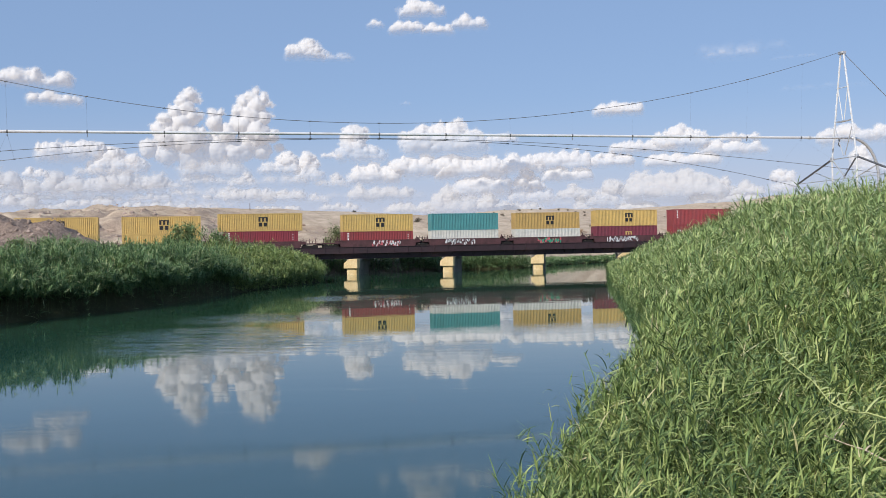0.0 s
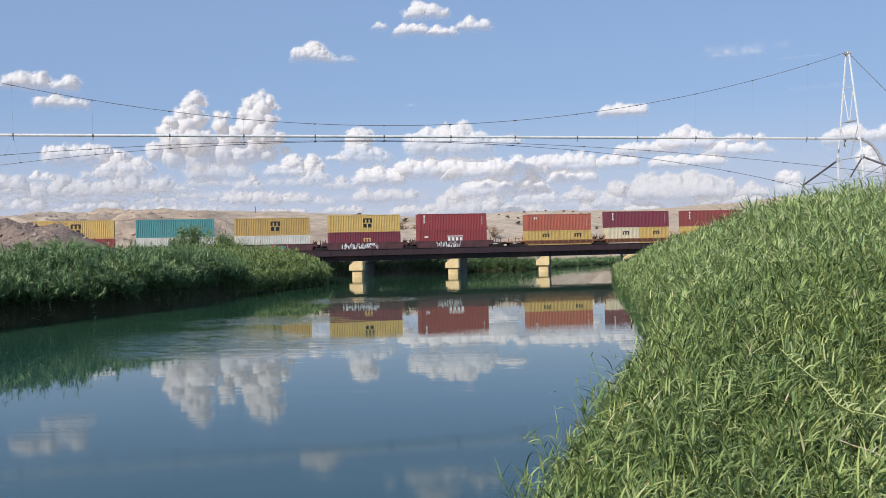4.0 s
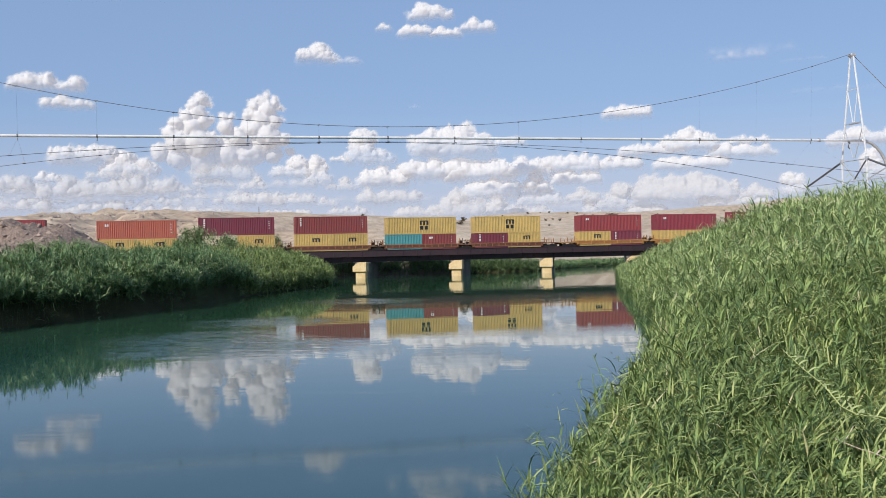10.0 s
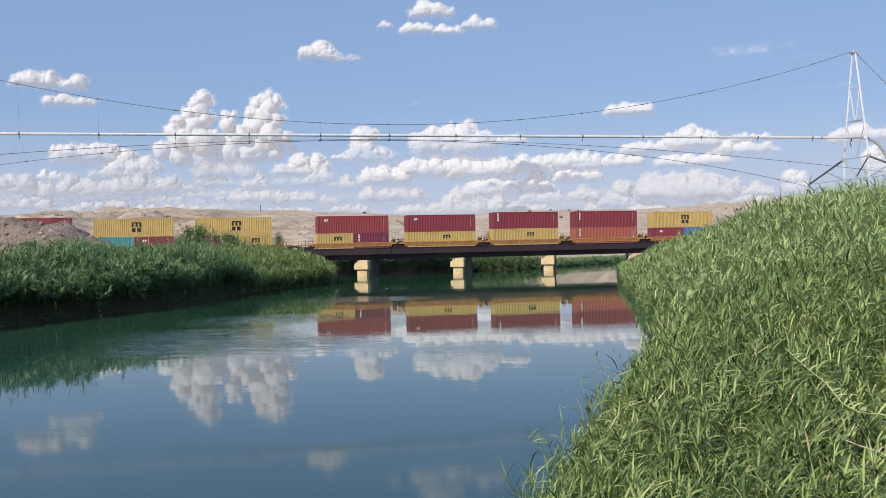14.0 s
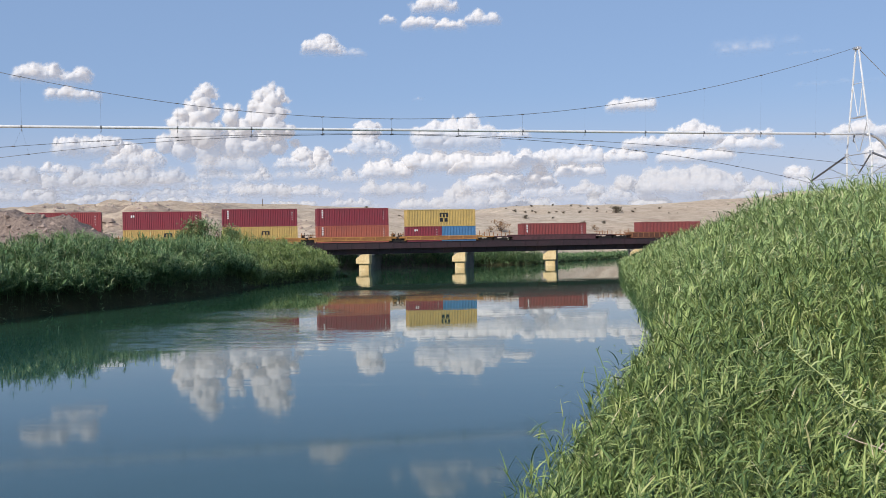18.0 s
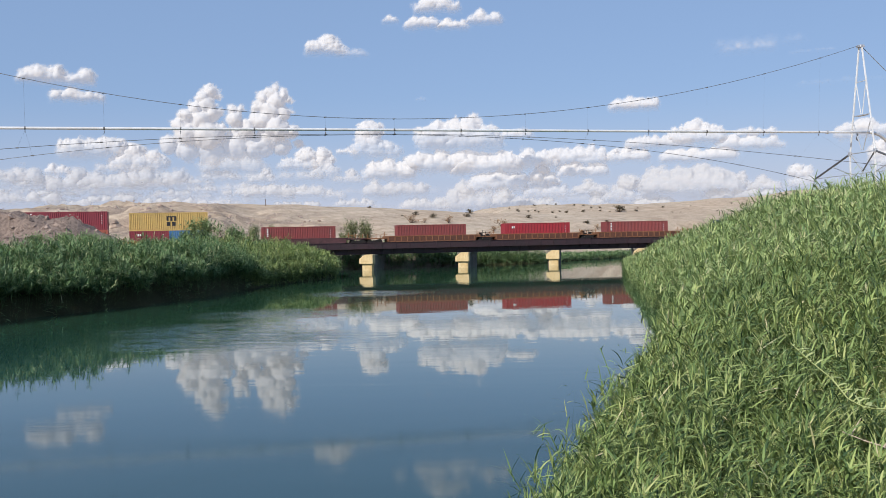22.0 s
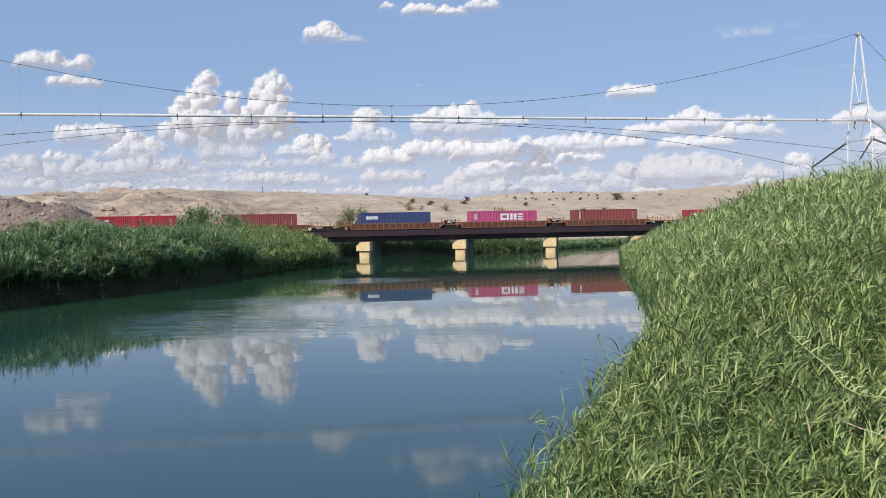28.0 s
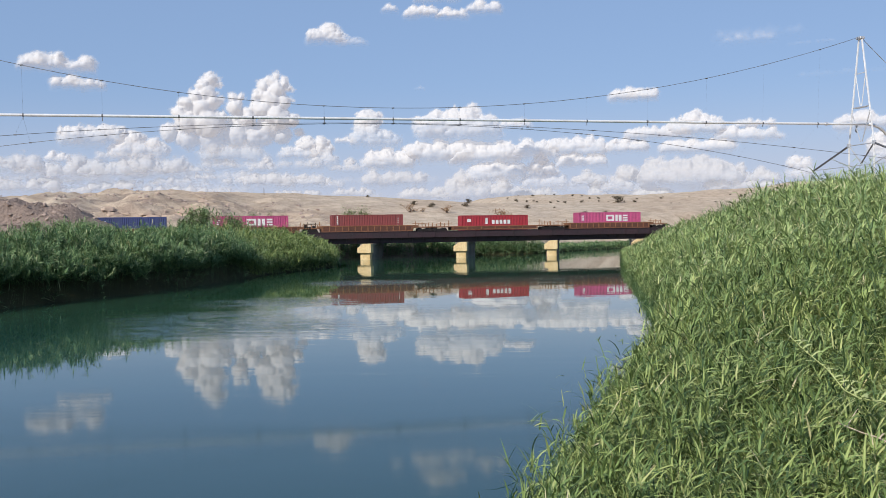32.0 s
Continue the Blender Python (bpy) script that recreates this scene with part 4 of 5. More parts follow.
def reed_mesh(name, groups, material):
    """One mesh of many leaves."""
    vs, loops, off = [], [], 0
    for v, q, t in groups:
        vs.append(v)
        loops.append((q + off, t + off))
        off += len(v)
    quads, tris = np.concatenate([a for a, _ in loops]), np.concatenate([b for _, b in loops])
    me = bpy.data.meshes.new(name)
    me.vertices.add(off)
    me.vertices.foreach_set("co", np.concatenate(vs).astype(np.float32).ravel())
    me.loops.add(4 * len(quads) + 3 * len(tris))
    me.loops.foreach_set("vertex_index", np.concatenate([quads.ravel(), tris.ravel()]).astype(np.int32))
    me.polygons.add(len(quads) + len(tris))
    me.polygons.foreach_set("loop_start", np.concatenate([np.arange(len(quads)) * 4, 4 * len(quads) + np.arange(len(tris)) * 3]).astype(np.int32))
    me.update(calc_edges=True)
    me.validate()
    me.materials.append(material)
    return new(name, me)


def reeds(x, y, top, seed, leaves, length, width, segs, lean=0.25, spread=0.75, stem=0.22, sprung=-0.5):
    """Reed plants at x, y with tips at height top: leaves along the upper stem, and the stems."""
    r = np.random.RandomState(seed)
    n = len(x)
    ground_z = np.maximum(land(x, y), -0.1)
    tall = np.maximum(top - ground_z, 0.5) * r.uniform(0.82, 1.08, n)
    la, ll = r.uniform(0, 6.283, n), np.abs(r.normal(0, lean, n))
    k = leaves
    f = r.uniform(1 - spread, 1.0, (n, k)) ** 0.8
    px = x[:, None] + np.cos(la)[:, None] * (ll * tall)[:, None] * f ** 2 * 0.5
    py = y[:, None] + np.sin(la)[:, None] * (ll * tall)[:, None] * f ** 2 * 0.5
    pz = ground_z[:, None] + tall[:, None] * f * (1 - 0.12 * ll[:, None])
    base = np.stack([px, py, pz], -1).reshape(-1, 3)
    m = n * k
    # leaves stand in two ranks along each stem
    az = (r.uniform(0, 6.283, (n, 1)) + math.pi * (np.arange(k) % 2)[None, :] + r.normal(0, 0.55, (n, k))).reshape(-1)
    tilt = r.uniform(sprung, 1.35, m)
    out = [blades(base, az, tilt, length * r.uniform(0.55, 1.25, m), width * r.uniform(0.6, 1.3, m), r.uniform(0.0, 1.6, m), segs)]
    st = np.stack([x, y, ground_z], -1)
    out.append(blades(st, la, np.full(n, 1.5) - ll * 0.3, tall * 1.02, np.full(n, width * stem), ll * 0.8, 2))
    return out


def scatter(seed, count, x0, x1, y0, y1, keep):
    r = np.random.RandomState(seed)
    x, y = r.uniform(x0, x1, count), r.uniform(y0, y1, count)
    ok = keep(x, y)
    return x[ok], y[ok]


def right_canopy(x, y):
    d = along(RIGHT_BANK, x, y)
    cap = np.clip(0.9 + (y - 8) * 0.200, 1.0, 6.0)
    return cap * (0.2 + 0.8 * (1 - np.exp(-np.maximum(d + 0.5, 0) / (2.2 + 0.045 * np.maximum(y - 45, 0))))) * (1 + 0.08 * waves(x, y, 4, 21)) + (0.26 * waves(x, y, 1.6, 22) + 0.5 * waves(x, y, 0.7, 23)) * (1 - 0.8 * smooth(16, 30, y))


def fringe(seed, line, y0, y1, count, lo, hi):
    """Random points along a bank, lo to hi metres from its edge, inland being on the side of sgn."""
    r = np.random.RandomState(seed)
    pts = np.array(line, float)
    seg = pts[1:] - pts[:-1]
    size = np.hypot(seg[:, 0], seg[:, 1])
    use = np.where((pts[1:, 1] > y0) & (pts[:-1, 1] < y1), size, 0)
    k = r.choice(len(seg), count, p=use / use.sum())
    t, d = r.rand(count), r.uniform(lo, hi, count)
    nrm = np.stack([seg[:, 1], -seg[:, 0]], -1) / size[:, None]
    p = pts[k] + seg[k] * t[:, None] + nrm[k] * d[:, None]
    ok = (p[:, 1] > y0) & (p[:, 1] < y1)
    return p[ok, 0], p[ok, 1]


def inland(line, sgn, lo, hi):
    return lambda x, y: (lambda d: (d > lo) & (d < hi))(sgn * along(line, x, y))


near = inland(RIGHT_BANK, 1, -0.4, 12)
groups, far_groups = [], []
for seed, count, y0, y1, x1, k, ln, wd, sg in ((1, 4000, 6.5, 14, 9, 20, 0.35, 0.024, 4), (2, 9200, 14, 24, 13.5, 17, 0.39, 0.029, 4),
                                               (3, 12500, 24, 42, 21, 16, 0.47, 0.038, 3), (4, 9500, 42, 70, 30, 12, 0.6, 0.05, 2), (5, 6500, 70, 118, 42, 12, 0.75, 0.075, 2)):
    x, y = scatter(seed, count, -2, x1, y0, y1, near)
    inview = (x < 0.56 * y + 0.6)
    x, y = x[inview], y[inview]
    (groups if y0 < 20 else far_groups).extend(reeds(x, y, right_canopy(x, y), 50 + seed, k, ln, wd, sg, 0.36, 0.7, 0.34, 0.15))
x, y = fringe(15, RIGHT_BANK, 12.0, 27, 26, -0.8, 0.0)
groups += reeds(x, y, np.random.RandomState(16).uniform(0.9, 2.3, len(x)), 71, 12, 0.34, 0.024, 4, 0.6, 0.75, 0.5, 0.0)
x, y = fringe(17, RIGHT_BANK, 12, 60, 2600, -0.5, 0.8)
groups += reeds(x, y, right_canopy(x, y) * 0.9, 72, 15, 0.4, 0.029, 2, 0.4, 0.98)
x, y = fringe(21, RIGHT_BANK, 55, 150, 5200, -0.9, 1.2)
far_groups += reeds(x, y, np.clip(right_canopy(x, y), 0.8, 1.6), 73, 14, 0.5, 0.05, 2, 0.4, 0.98)
tagged(reed_mesh("reeds", far_groups, REED_HAZED), "feathery green reeds with straw tips along the bank, paled for haze and light", "reeds", kind="stuff")
tagged(reed_mesh("reeds", groups, REED), "tall bright green reeds covering the sunlit river bank", "reeds", kind="stuff")

LEFT_REEDS = inland(LEFT_BANK, -1, -0.5, 10.5)


def left_edge(d, y):
    """Steep growth at the water, but a low sloping clump where the bank turns out."""
    steep = 0.70 + 0.30 * (1 - np.exp(-np.maximum(d + 0.6, 0) / 2.0))
    sloped = 0.26 + 0.74 * (1 - np.exp(-np.maximum(d + 1.6, 0) / 3.6))
    f = smooth(92, 98, y)
    return steep * (1 - f) + sloped * f


def left_canopy(x, y):
    d = -along(LEFT_BANK, x, y)
    return (4.05 + 0.7 * smooth(60, 95, y) + 0.40 * waves(x, y, 8, 31) + 0.65 * waves(x, y, 3.6, 34) + 0.6 * waves(x, y, 1.7, 33)) * left_edge(d, y)


x, y = scatter(11, 30000, -48, -12, 38, 131, LEFT_REEDS)
edge_x, edge_y = fringe(14, LEFT_BANK, 38, 132, 5600, -1.6, 0.7)
hung = edge_y < 95                                    # the long straight bank is undercut, the outer bend is not
outer = (y > 95) & (-along(LEFT_BANK, x, y) < 8.5)      # a lighter stand of reeds fills the bend
left_groups = reeds(x[~outer], y[~outer], left_canopy(x[~outer], y[~outer]), 61, 18, 0.55, 0.06, 2, 0.45, 0.42, 0.06, 0.0)
left_groups += reeds(edge_x[hung], edge_y[hung], left_canopy(edge_x[hung], edge_y[hung]), 64, 17, 0.55, 0.06, 2, 0.55, 0.30, 0.06, -0.2)
bend_groups = reeds(x[outer], y[outer], left_canopy(x[outer], y[outer]), 74, 18, 0.55, 0.06, 2, 0.45, 0.5, 0.06, 0.0)
bend_groups += reeds(edge_x[~hung], edge_y[~hung], left_canopy(edge_x[~hung], edge_y[~hung]) * 0.94, 68, 17, 0.55, 0.06, 2, 0.55, 0.6, 0.06, -0.1)
in_x, in_y = fringe(20, LEFT_BANK, 34, 100, 4800, -4.4, -1.3)     # the dense old growth behind the overhang
left_groups += reeds(in_x, in_y, left_canopy(in_x, in_y) * 0.85, 69, 22, 0.6, 0.085, 2, 0.3, 0.99, 0.3, -0.6)
low_x, low_y = fringe(18, LEFT_BANK, 36, 132, 3600, -2.4, 0.5)
bend = low_y > 95
stay = ~bend & (np.random.RandomState(19).rand(len(low_y)) < 0.06)
left_groups += reeds(low_x[stay], low_y[stay], left_canopy(low_x[stay], low_y[stay]) * 0.42, 65, 9, 0.6, 0.07, 2, 0.6, 1.0, 0.06, -0.3)
bend_groups += reeds(low_x[bend], low_y[bend], left_canopy(low_x[bend], low_y[bend]) * 0.7, 75, 14, 0.6, 0.07, 2, 0.6, 1.0, 0.06, -0.1)
tagged(reed_mesh("reeds", bend_groups, REED), "light green stand of reeds in the bend before the bridge", "reeds", kind="stuff")
tagged(reed_mesh("reeds", left_groups, REED_DARK), "dense dark green reeds along the shaded river bank", "reeds", kind="stuff")
x, y = fringe(12, LEFT_BANK, 160, 330, 9000, -4, 0.6)
g = reeds(x, y, 3.7 - 1.3 * smooth(-7, 0, x) - 1.1 * smooth(8, 20, x) + 0.2 * waves(x, y, 6, 35), 62, 11, 0.65, 0.14, 2, 0.3, 0.97)
x, y = fringe(13, RIGHT_BANK, 116, 300, 4800, -0.6, 9)
inner = np.maximum(along(RIGHT_BANK, x, y), 0)
g += reeds(x, y, (0.8 + 2.6 * (1 - np.exp(-inner / 4.5))) * (1 - 0.5 * smooth(30, 45, x)) + 0.2 * waves(x, y, 6, 36), 63, 9, 1.0, 0.13, 2, 0.3, 0.97)
x, y = fringe(19, LEFT_BANK, 158, 190, 4200, -11, 0.3)
n = x * SIDE.x + (y - HUB.y) * SIDE.y - 1.5
low_x, low_y = x[n < 7.5], y[n < 7.5]
x, y = x[n > 7.5], y[n > 7.5]
g += reeds(low_x, low_y, 1.35 + 0.0 * low_x, 67, 12, 0.4, 0.09, 2, 0.4, 0.97)
g += reeds(x, y, 4.6 + 0.5 * waves(x, y, 4, 37), 66, 14, 0.6, 0.10, 2, 0.4, 0.97)
tagged(reed_mesh("reeds", g, REED_DARK), "green reeds on the far banks beyond the bridge", "reeds", kind="stuff")

STRAW = worn("reed_straw", (0.46, 0.50, 0.20), (0.36, 0.42, 0.15), 0.7, 0, 6, 0.5, 30, 0)
DEAD = worn("dead_reed_straw", (0.58, 0.46, 0.34), (0.42, 0.32, 0.22), 0.8, 0, 6, 0.5, 30, 0)
SPRIG = worn("reed_shoot_green", (0.20, 0.31, 0.11), (0.30, 0.40, 0.15), 0.6, 0, 5, 0.6, 20, 0)


def reed_plant(name, pts, seed, leaves, length, width, material, label, hang=(0.2, 1.2), rise=(0.2, 1.1), thick=0.011):
    """One reed by itself: a bent stalk through pts, and its leaves in two ranks."""
    r = np.random.RandomState(seed)
    root = Vector(pts[0])
    ob = empty(name, Matrix.Translation(root))
    knots = [Vector(p) - root for p in pts]
    bm = bmesh.new()
    for k, (a, b) in enumerate(zip(knots, knots[1:])):
        f = 1 - 0.55 * k / len(knots)
        tube(bm, a, b, thick * f, 5, thick * (f - 0.55 / len(knots)))
    part("stalk", bm, material, ob)
    way = knots[-1] - knots[0]
    side = math.atan2(way.y, way.x)
    for k in range(leaves):
        f = (0.18 + 0.82 * (k + 0.5) / leaves) * (len(knots) - 1)
        i = min(int(f), len(knots) - 2)
        p = knots[i].lerp(knots[i + 1], f - i)
        az = side + (1.25 if k % 2 else -1.25) + r.normal(0, 0.3)
        v, q, t = blades(np.array([p[:]]), np.array([az]), r.uniform(*rise, 1), length * r.uniform(0.7, 1.2, 1), width * r.uniform(0.8, 1.2, 1), r.uniform(*hang, 1), 5)
        mesh_object("leaf", v.tolist(), q.tolist() + t.tolist(), material, ob)
    return tagged(ob, label, "reed")


reed_plant("bent_reed", [(5.3, 11.1, 1.86), (5.0, 11.26, 1.95), (4.89, 11.6, 1.91), (4.80, 11.88, 1.98), (4.73, 12.23, 2.19), (4.58, 12.58, 2.38), (4.44, 12.85, 2.58)], 90, 44, 0.55, 0.030, STRAW,
           "pale yellow bent reed frond lying over green reeds", (0.6, 1.5), (-0.3, 0.5), 0.011)
reed_plant("dry_reed", [(4.95, 10.5, 1.5), (4.74, 10.8, 1.62), (4.63, 11.0, 1.64), (4.45, 11.2, 1.71)], 91, 3, 0.25, 0.02, DEAD, "dry buff dead reed stalk fallen among green reeds")
SHOOTS = [
    ([(1.80, 15.6, -0.1), (1.53, 15.5, 0.65), (1.38, 15.4, 0.98)], 92, 13, 0.55, (0.5, 1.7)),
    ([(0.98, 15.4, -0.1), (0.85, 15.3, 0.15), (0.71, 15.2, 0.39)], 93, 7, 0.50, (0.2, 0.9)),
    ([(2.70, 17.5, 0.0), (2.60, 17.4, 1.2), (2.50, 17.3, 1.75)], 94, 8, 0.55, (0.6, 1.9)),
    ([(2.6, 17.1, 0.3), (2.40, 17.0, 0.96), (2.25, 17.0, 1.19)], 95, 7, 0.3, (0.2, 1.0)),
    ([(1.32, 15.2, -0.1), (1.12, 15.1, 0.37), (1.15, 15.0, 0.61)], 96, 10, 0.52, (0.3, 1.4)),
    ([(3.0, 18.6, 0.0), (2.9, 18.5, 1.4), (2.7, 18.4, 1.95)], 97, 8, 0.34, (0.4, 1.6)),
    ([(1.62, 15.0, -0.1), (1.5, 14.9, 0.3), (1.42, 14.8, 0.5)], 98, 8, 0.36, (0.4, 1.4))]
for pts, seed, leaves, length, hang in SHOOTS:
    reed_plant("reed_shoot", pts, seed, leaves, length, 0.026, SPRIG, "slender green reed shoot leaning out over the water", hang)["group"] = "reed shoots"

# ---- shrubs, trees and stones ----
BUSH_LEAF = leaf_material("desert_shrub_leaf", [(0.0, (0.10, 0.085, 0.065)), (0.5, (0.19, 0.155, 0.115)), (1.0, (0.30, 0.245, 0.175))], 0.2)
GREEN_LEAF = leaf_material("green_shrub_leaf", [(0.0, (0.12, 0.18, 0.095)), (0.5, (0.23, 0.32, 0.15)), (1.0, (0.34, 0.43, 0.21))], 0.25)
GREY_LEAF = leaf_material("willow_leaf", [(0.0, (0.14, 0.17, 0.08)), (0.5, (0.24, 0.27, 0.14)), (1.0, (0.38, 0.39, 0.22))], 0.25)
DRY_LEAF = leaf_material("dry_brush_leaf", [(0.0, (0.20, 0.10, 0.05)), (0.5, (0.36, 0.19, 0.09)), (1.0, (0.46, 0.30, 0.15))], 0.2)
BARK = worn("shrub_bark", (0.13, 0.09, 0.065), (0.07, 0.05, 0.04), 0.9, 0, 3, 0.6, 14, 0.2, 0.01)
ROCK = worn("rubble_rock", (0.40, 0.31, 0.26), (0.22, 0.165, 0.14), 0.95, 0, 0.8, 0.8, 4, 0.4, 0.05, 0.2)


def shrub_meshes(key, seed, leaf, clumps, per, height, leaf_size, upright, low=0.35):
    """Stem and crown of a shrub about one metre wide, built once."""
    r = np.random.RandomState(seed)
    bm = bmesh.new()
    bases = []
    for k in range(clumps):
        a, reach = r.uniform(0, 6.283), r.uniform(0.05, 0.42)
        tip = Vector((math.cos(a) * reach, math.sin(a) * reach, height * r.uniform(low, 0.92)))
        knee = tip * 0.5 + Vector((r.normal(0, 0.04), r.normal(0, 0.04), 0.05 * height))
        tube(bm, (0, 0, -0.05), knee, 0.03 * height, 5, 0.018 * height)
        tube(bm, knee, tip, 0.018 * height, 5, 0.006)
        c = r.normal(0, 1, (per, 3)) * np.array([0.10, 0.10, 0.09 * height * upright]) * r.uniform(0.7, 1.3)
        bases.append(np.array(tip) + c)
    pts = np.concatenate(bases)
    m = len(pts)
    g = blades(pts, r.uniform(0, 6.283, m), r.uniform(-0.6, 1.3, m), leaf_size * r.uniform(0.6, 1.3, m), leaf_size * 0.4 * r.uniform(0.6, 1.3, m), r.uniform(0, 1.2, m), 2)
    stem_me = bpy.data.meshes.new("stem")
    bm.to_mesh(stem_me)
    bm.free()
    stem_me.materials.append(BARK)
    crown = reed_mesh("crown", [g], leaf)
    crown_me = crown.data
    bpy.data.objects.remove(crown)
    MESHES[key] = (stem_me, crown_me)


def shrub(key, name, x, y, size, turn, label, category, group=""):
    z = float(land(x, y))
    ob = empty(name, pose(x, y, z - 0.04, 0, 0, turn))
    ob.scale = (size, size, size)
    for nm, me in zip(("stem", "crown"), MESHES[key]):
        p = new(nm, me)
        p.parent = ob
    return tagged(ob, label, category, group)


for k in range(3):
    shrub_meshes(("dune", k), 310 + k, BUSH_LEAF, 16, 34, 0.50, 0.13, 1.2, 0.08)
    shrub_meshes(("green", k), 320 + k, GREEN_LEAF, 14, 150, 1.0, 0.09, 1.2)
    shrub_meshes(("willow", k), 330 + k, GREY_LEAF, 11, 200, 1.5, 0.10, 1.7)
    shrub_meshes(("dry", k), 340 + k, DRY_LEAF, 12, 34, 0.55, 0.08, 1.0, 0.15)
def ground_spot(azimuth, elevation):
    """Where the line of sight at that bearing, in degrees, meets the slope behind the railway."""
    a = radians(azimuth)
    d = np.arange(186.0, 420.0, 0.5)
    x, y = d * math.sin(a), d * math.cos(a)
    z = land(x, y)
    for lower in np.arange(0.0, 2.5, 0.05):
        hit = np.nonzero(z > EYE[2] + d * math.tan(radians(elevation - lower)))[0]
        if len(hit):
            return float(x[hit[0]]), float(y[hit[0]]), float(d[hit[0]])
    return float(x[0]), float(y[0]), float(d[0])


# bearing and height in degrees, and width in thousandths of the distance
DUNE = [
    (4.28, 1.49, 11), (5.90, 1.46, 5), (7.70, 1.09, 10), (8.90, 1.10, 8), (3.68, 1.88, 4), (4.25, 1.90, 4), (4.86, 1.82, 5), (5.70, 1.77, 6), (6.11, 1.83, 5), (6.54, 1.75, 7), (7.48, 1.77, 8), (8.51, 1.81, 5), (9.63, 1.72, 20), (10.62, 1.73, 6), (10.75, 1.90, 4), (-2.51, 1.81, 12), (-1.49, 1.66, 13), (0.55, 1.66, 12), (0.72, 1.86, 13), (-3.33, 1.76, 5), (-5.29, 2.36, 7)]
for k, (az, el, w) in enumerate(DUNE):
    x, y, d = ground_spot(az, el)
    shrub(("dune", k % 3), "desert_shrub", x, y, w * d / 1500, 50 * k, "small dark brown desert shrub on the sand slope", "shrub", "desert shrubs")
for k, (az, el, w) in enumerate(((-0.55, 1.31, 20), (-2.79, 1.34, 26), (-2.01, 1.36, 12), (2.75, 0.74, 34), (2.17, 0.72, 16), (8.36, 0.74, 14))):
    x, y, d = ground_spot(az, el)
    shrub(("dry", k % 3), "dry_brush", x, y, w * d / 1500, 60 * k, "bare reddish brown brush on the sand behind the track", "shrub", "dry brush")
r = random.Random(5)
for k in range(30):
    x, y = r.uniform(22, 130), r.uniform(372, 430)
    shrub(("dune", k % 3), "desert_shrub", x, y, r.uniform(0.7, 1.8), 70 * k, "tiny dark desert shrub on the far dune", "shrub", "desert shrubs")
for k, (x, y, w) in enumerate(((-37.3, 131, 3.6), (-35.4, 130, 5.0), (-31.6, 130.5, 4.8), (-30.3, 131, 3.8), (-48.5, 108, 3.0), (-45.5, 108.5, 3.4), (-43, 109, 3.1))):
    shrub(("green", k % 3), "tamarisk_bush", x, y, w, 80 * k, "bushy green tamarisk shrub behind the reeds", "shrub", "green shrubs")
for k, (x, y, w) in enumerate(((-34.0, 128.6, 5.0), (-32.6, 128.4, 5.4), (-31.2, 129, 4.8))):
    shrub(("dry", k % 3), "dry_brush", x, y, w, 60 * k, "rusty brown dry brush among green shrubs", "shrub", "dry brush")
for k, (x, y, w) in enumerate(((-20.4, 184, 3.7), (-17.6, 186, 3.7), (-22.3, 185, 2.4), (-33.5, 182, 2.5), (-36.0, 183, 2.6), (-39.0, 182, 2.4))):
    shrub(("willow", k % 3), "willow_tree", x, y, w, 90 * k, "sparse grey-green willow beside the railway", "tree", "willows")


def stones(name, seed, count, spot, lo, hi):
    """Many broken stones in one mesh."""
    r = np.random.RandomState(seed)
    verts, faces = [], []
    base = bmesh.new()
    bmesh.ops.create_icosphere(base, subdivisions=1, radius=1)
    bv = np.array([v.co[:] for v in base.verts])
    bf = [[v.index for v in f.verts] for f in base.faces]
    base.free()
    px, py = spot(r, count)
    pz = land(px, py)
    for x, y, z in zip(px, py, pz):
        s = r.uniform(lo, hi) * r.uniform(0.5, 1.0)
        p = bv * (1 + 0.25 * r.normal(0, 1, (len(bv), 1))) * np.array([1, r.uniform(0.6, 1), r.uniform(0.45, 0.8)]) * s
        a = r.uniform(0, 6.28)
        p = np.stack([p[:, 0] * math.cos(a) - p[:, 1] * math.sin(a), p[:, 0] * math.sin(a) + p[:, 1] * math.cos(a), p[:, 2]], -1)
        p = p + np.array([x, y, z - 0.05 * s])
        off = len(verts)
        verts.extend(p.tolist())
        faces.extend([[i + off for i in f] for f in bf])
    return mesh_object(name, verts, faces, ROCK)


tagged(stones("rubble", 7, 1500, lambda r, k: (r.normal(-56, 8, k), r.normal(117, 6, k)), 0.07, 0.22), "grey-brown broken rubble on the spoil mound", "rubble", kind="stuff")
tagged(stones("boulders", 9, 260, lambda r, k: (r.normal(-54, 7, k), r.normal(116, 5, k)), 0.18, 0.5), "angular brown boulders strewn over the spoil mound", "boulders", kind="stuff")
tagged(stones("rocks", 8, 600, lambda r, k: (r.uniform(-95, -25, k), r.uniform(185, 240, k)), 0.15, 0.7), "pale loose rocks on the eroded desert slope", "rocks", kind="stuff")
stake = empty("marker_post", pose(-53, 262, float(land(-53, 262))))
bm = bmesh.new()
tube(bm, (0, 0, -0.3), (0, 0, 1.7), 0.09, 6)
part("post", bm, BARK, stake)
tagged(stake, "thin dark wooden post on the sand slope", "post")


# ---- rock ledges of the eroded slope ----
LEDGE = worn("pale_ledge_rock", (0.50, 0.39, 0.31), (0.32, 0.23, 0.18), 0.95, 0, 0.5, 0.8, 2.5, 0.5, 0.15, 0.12)


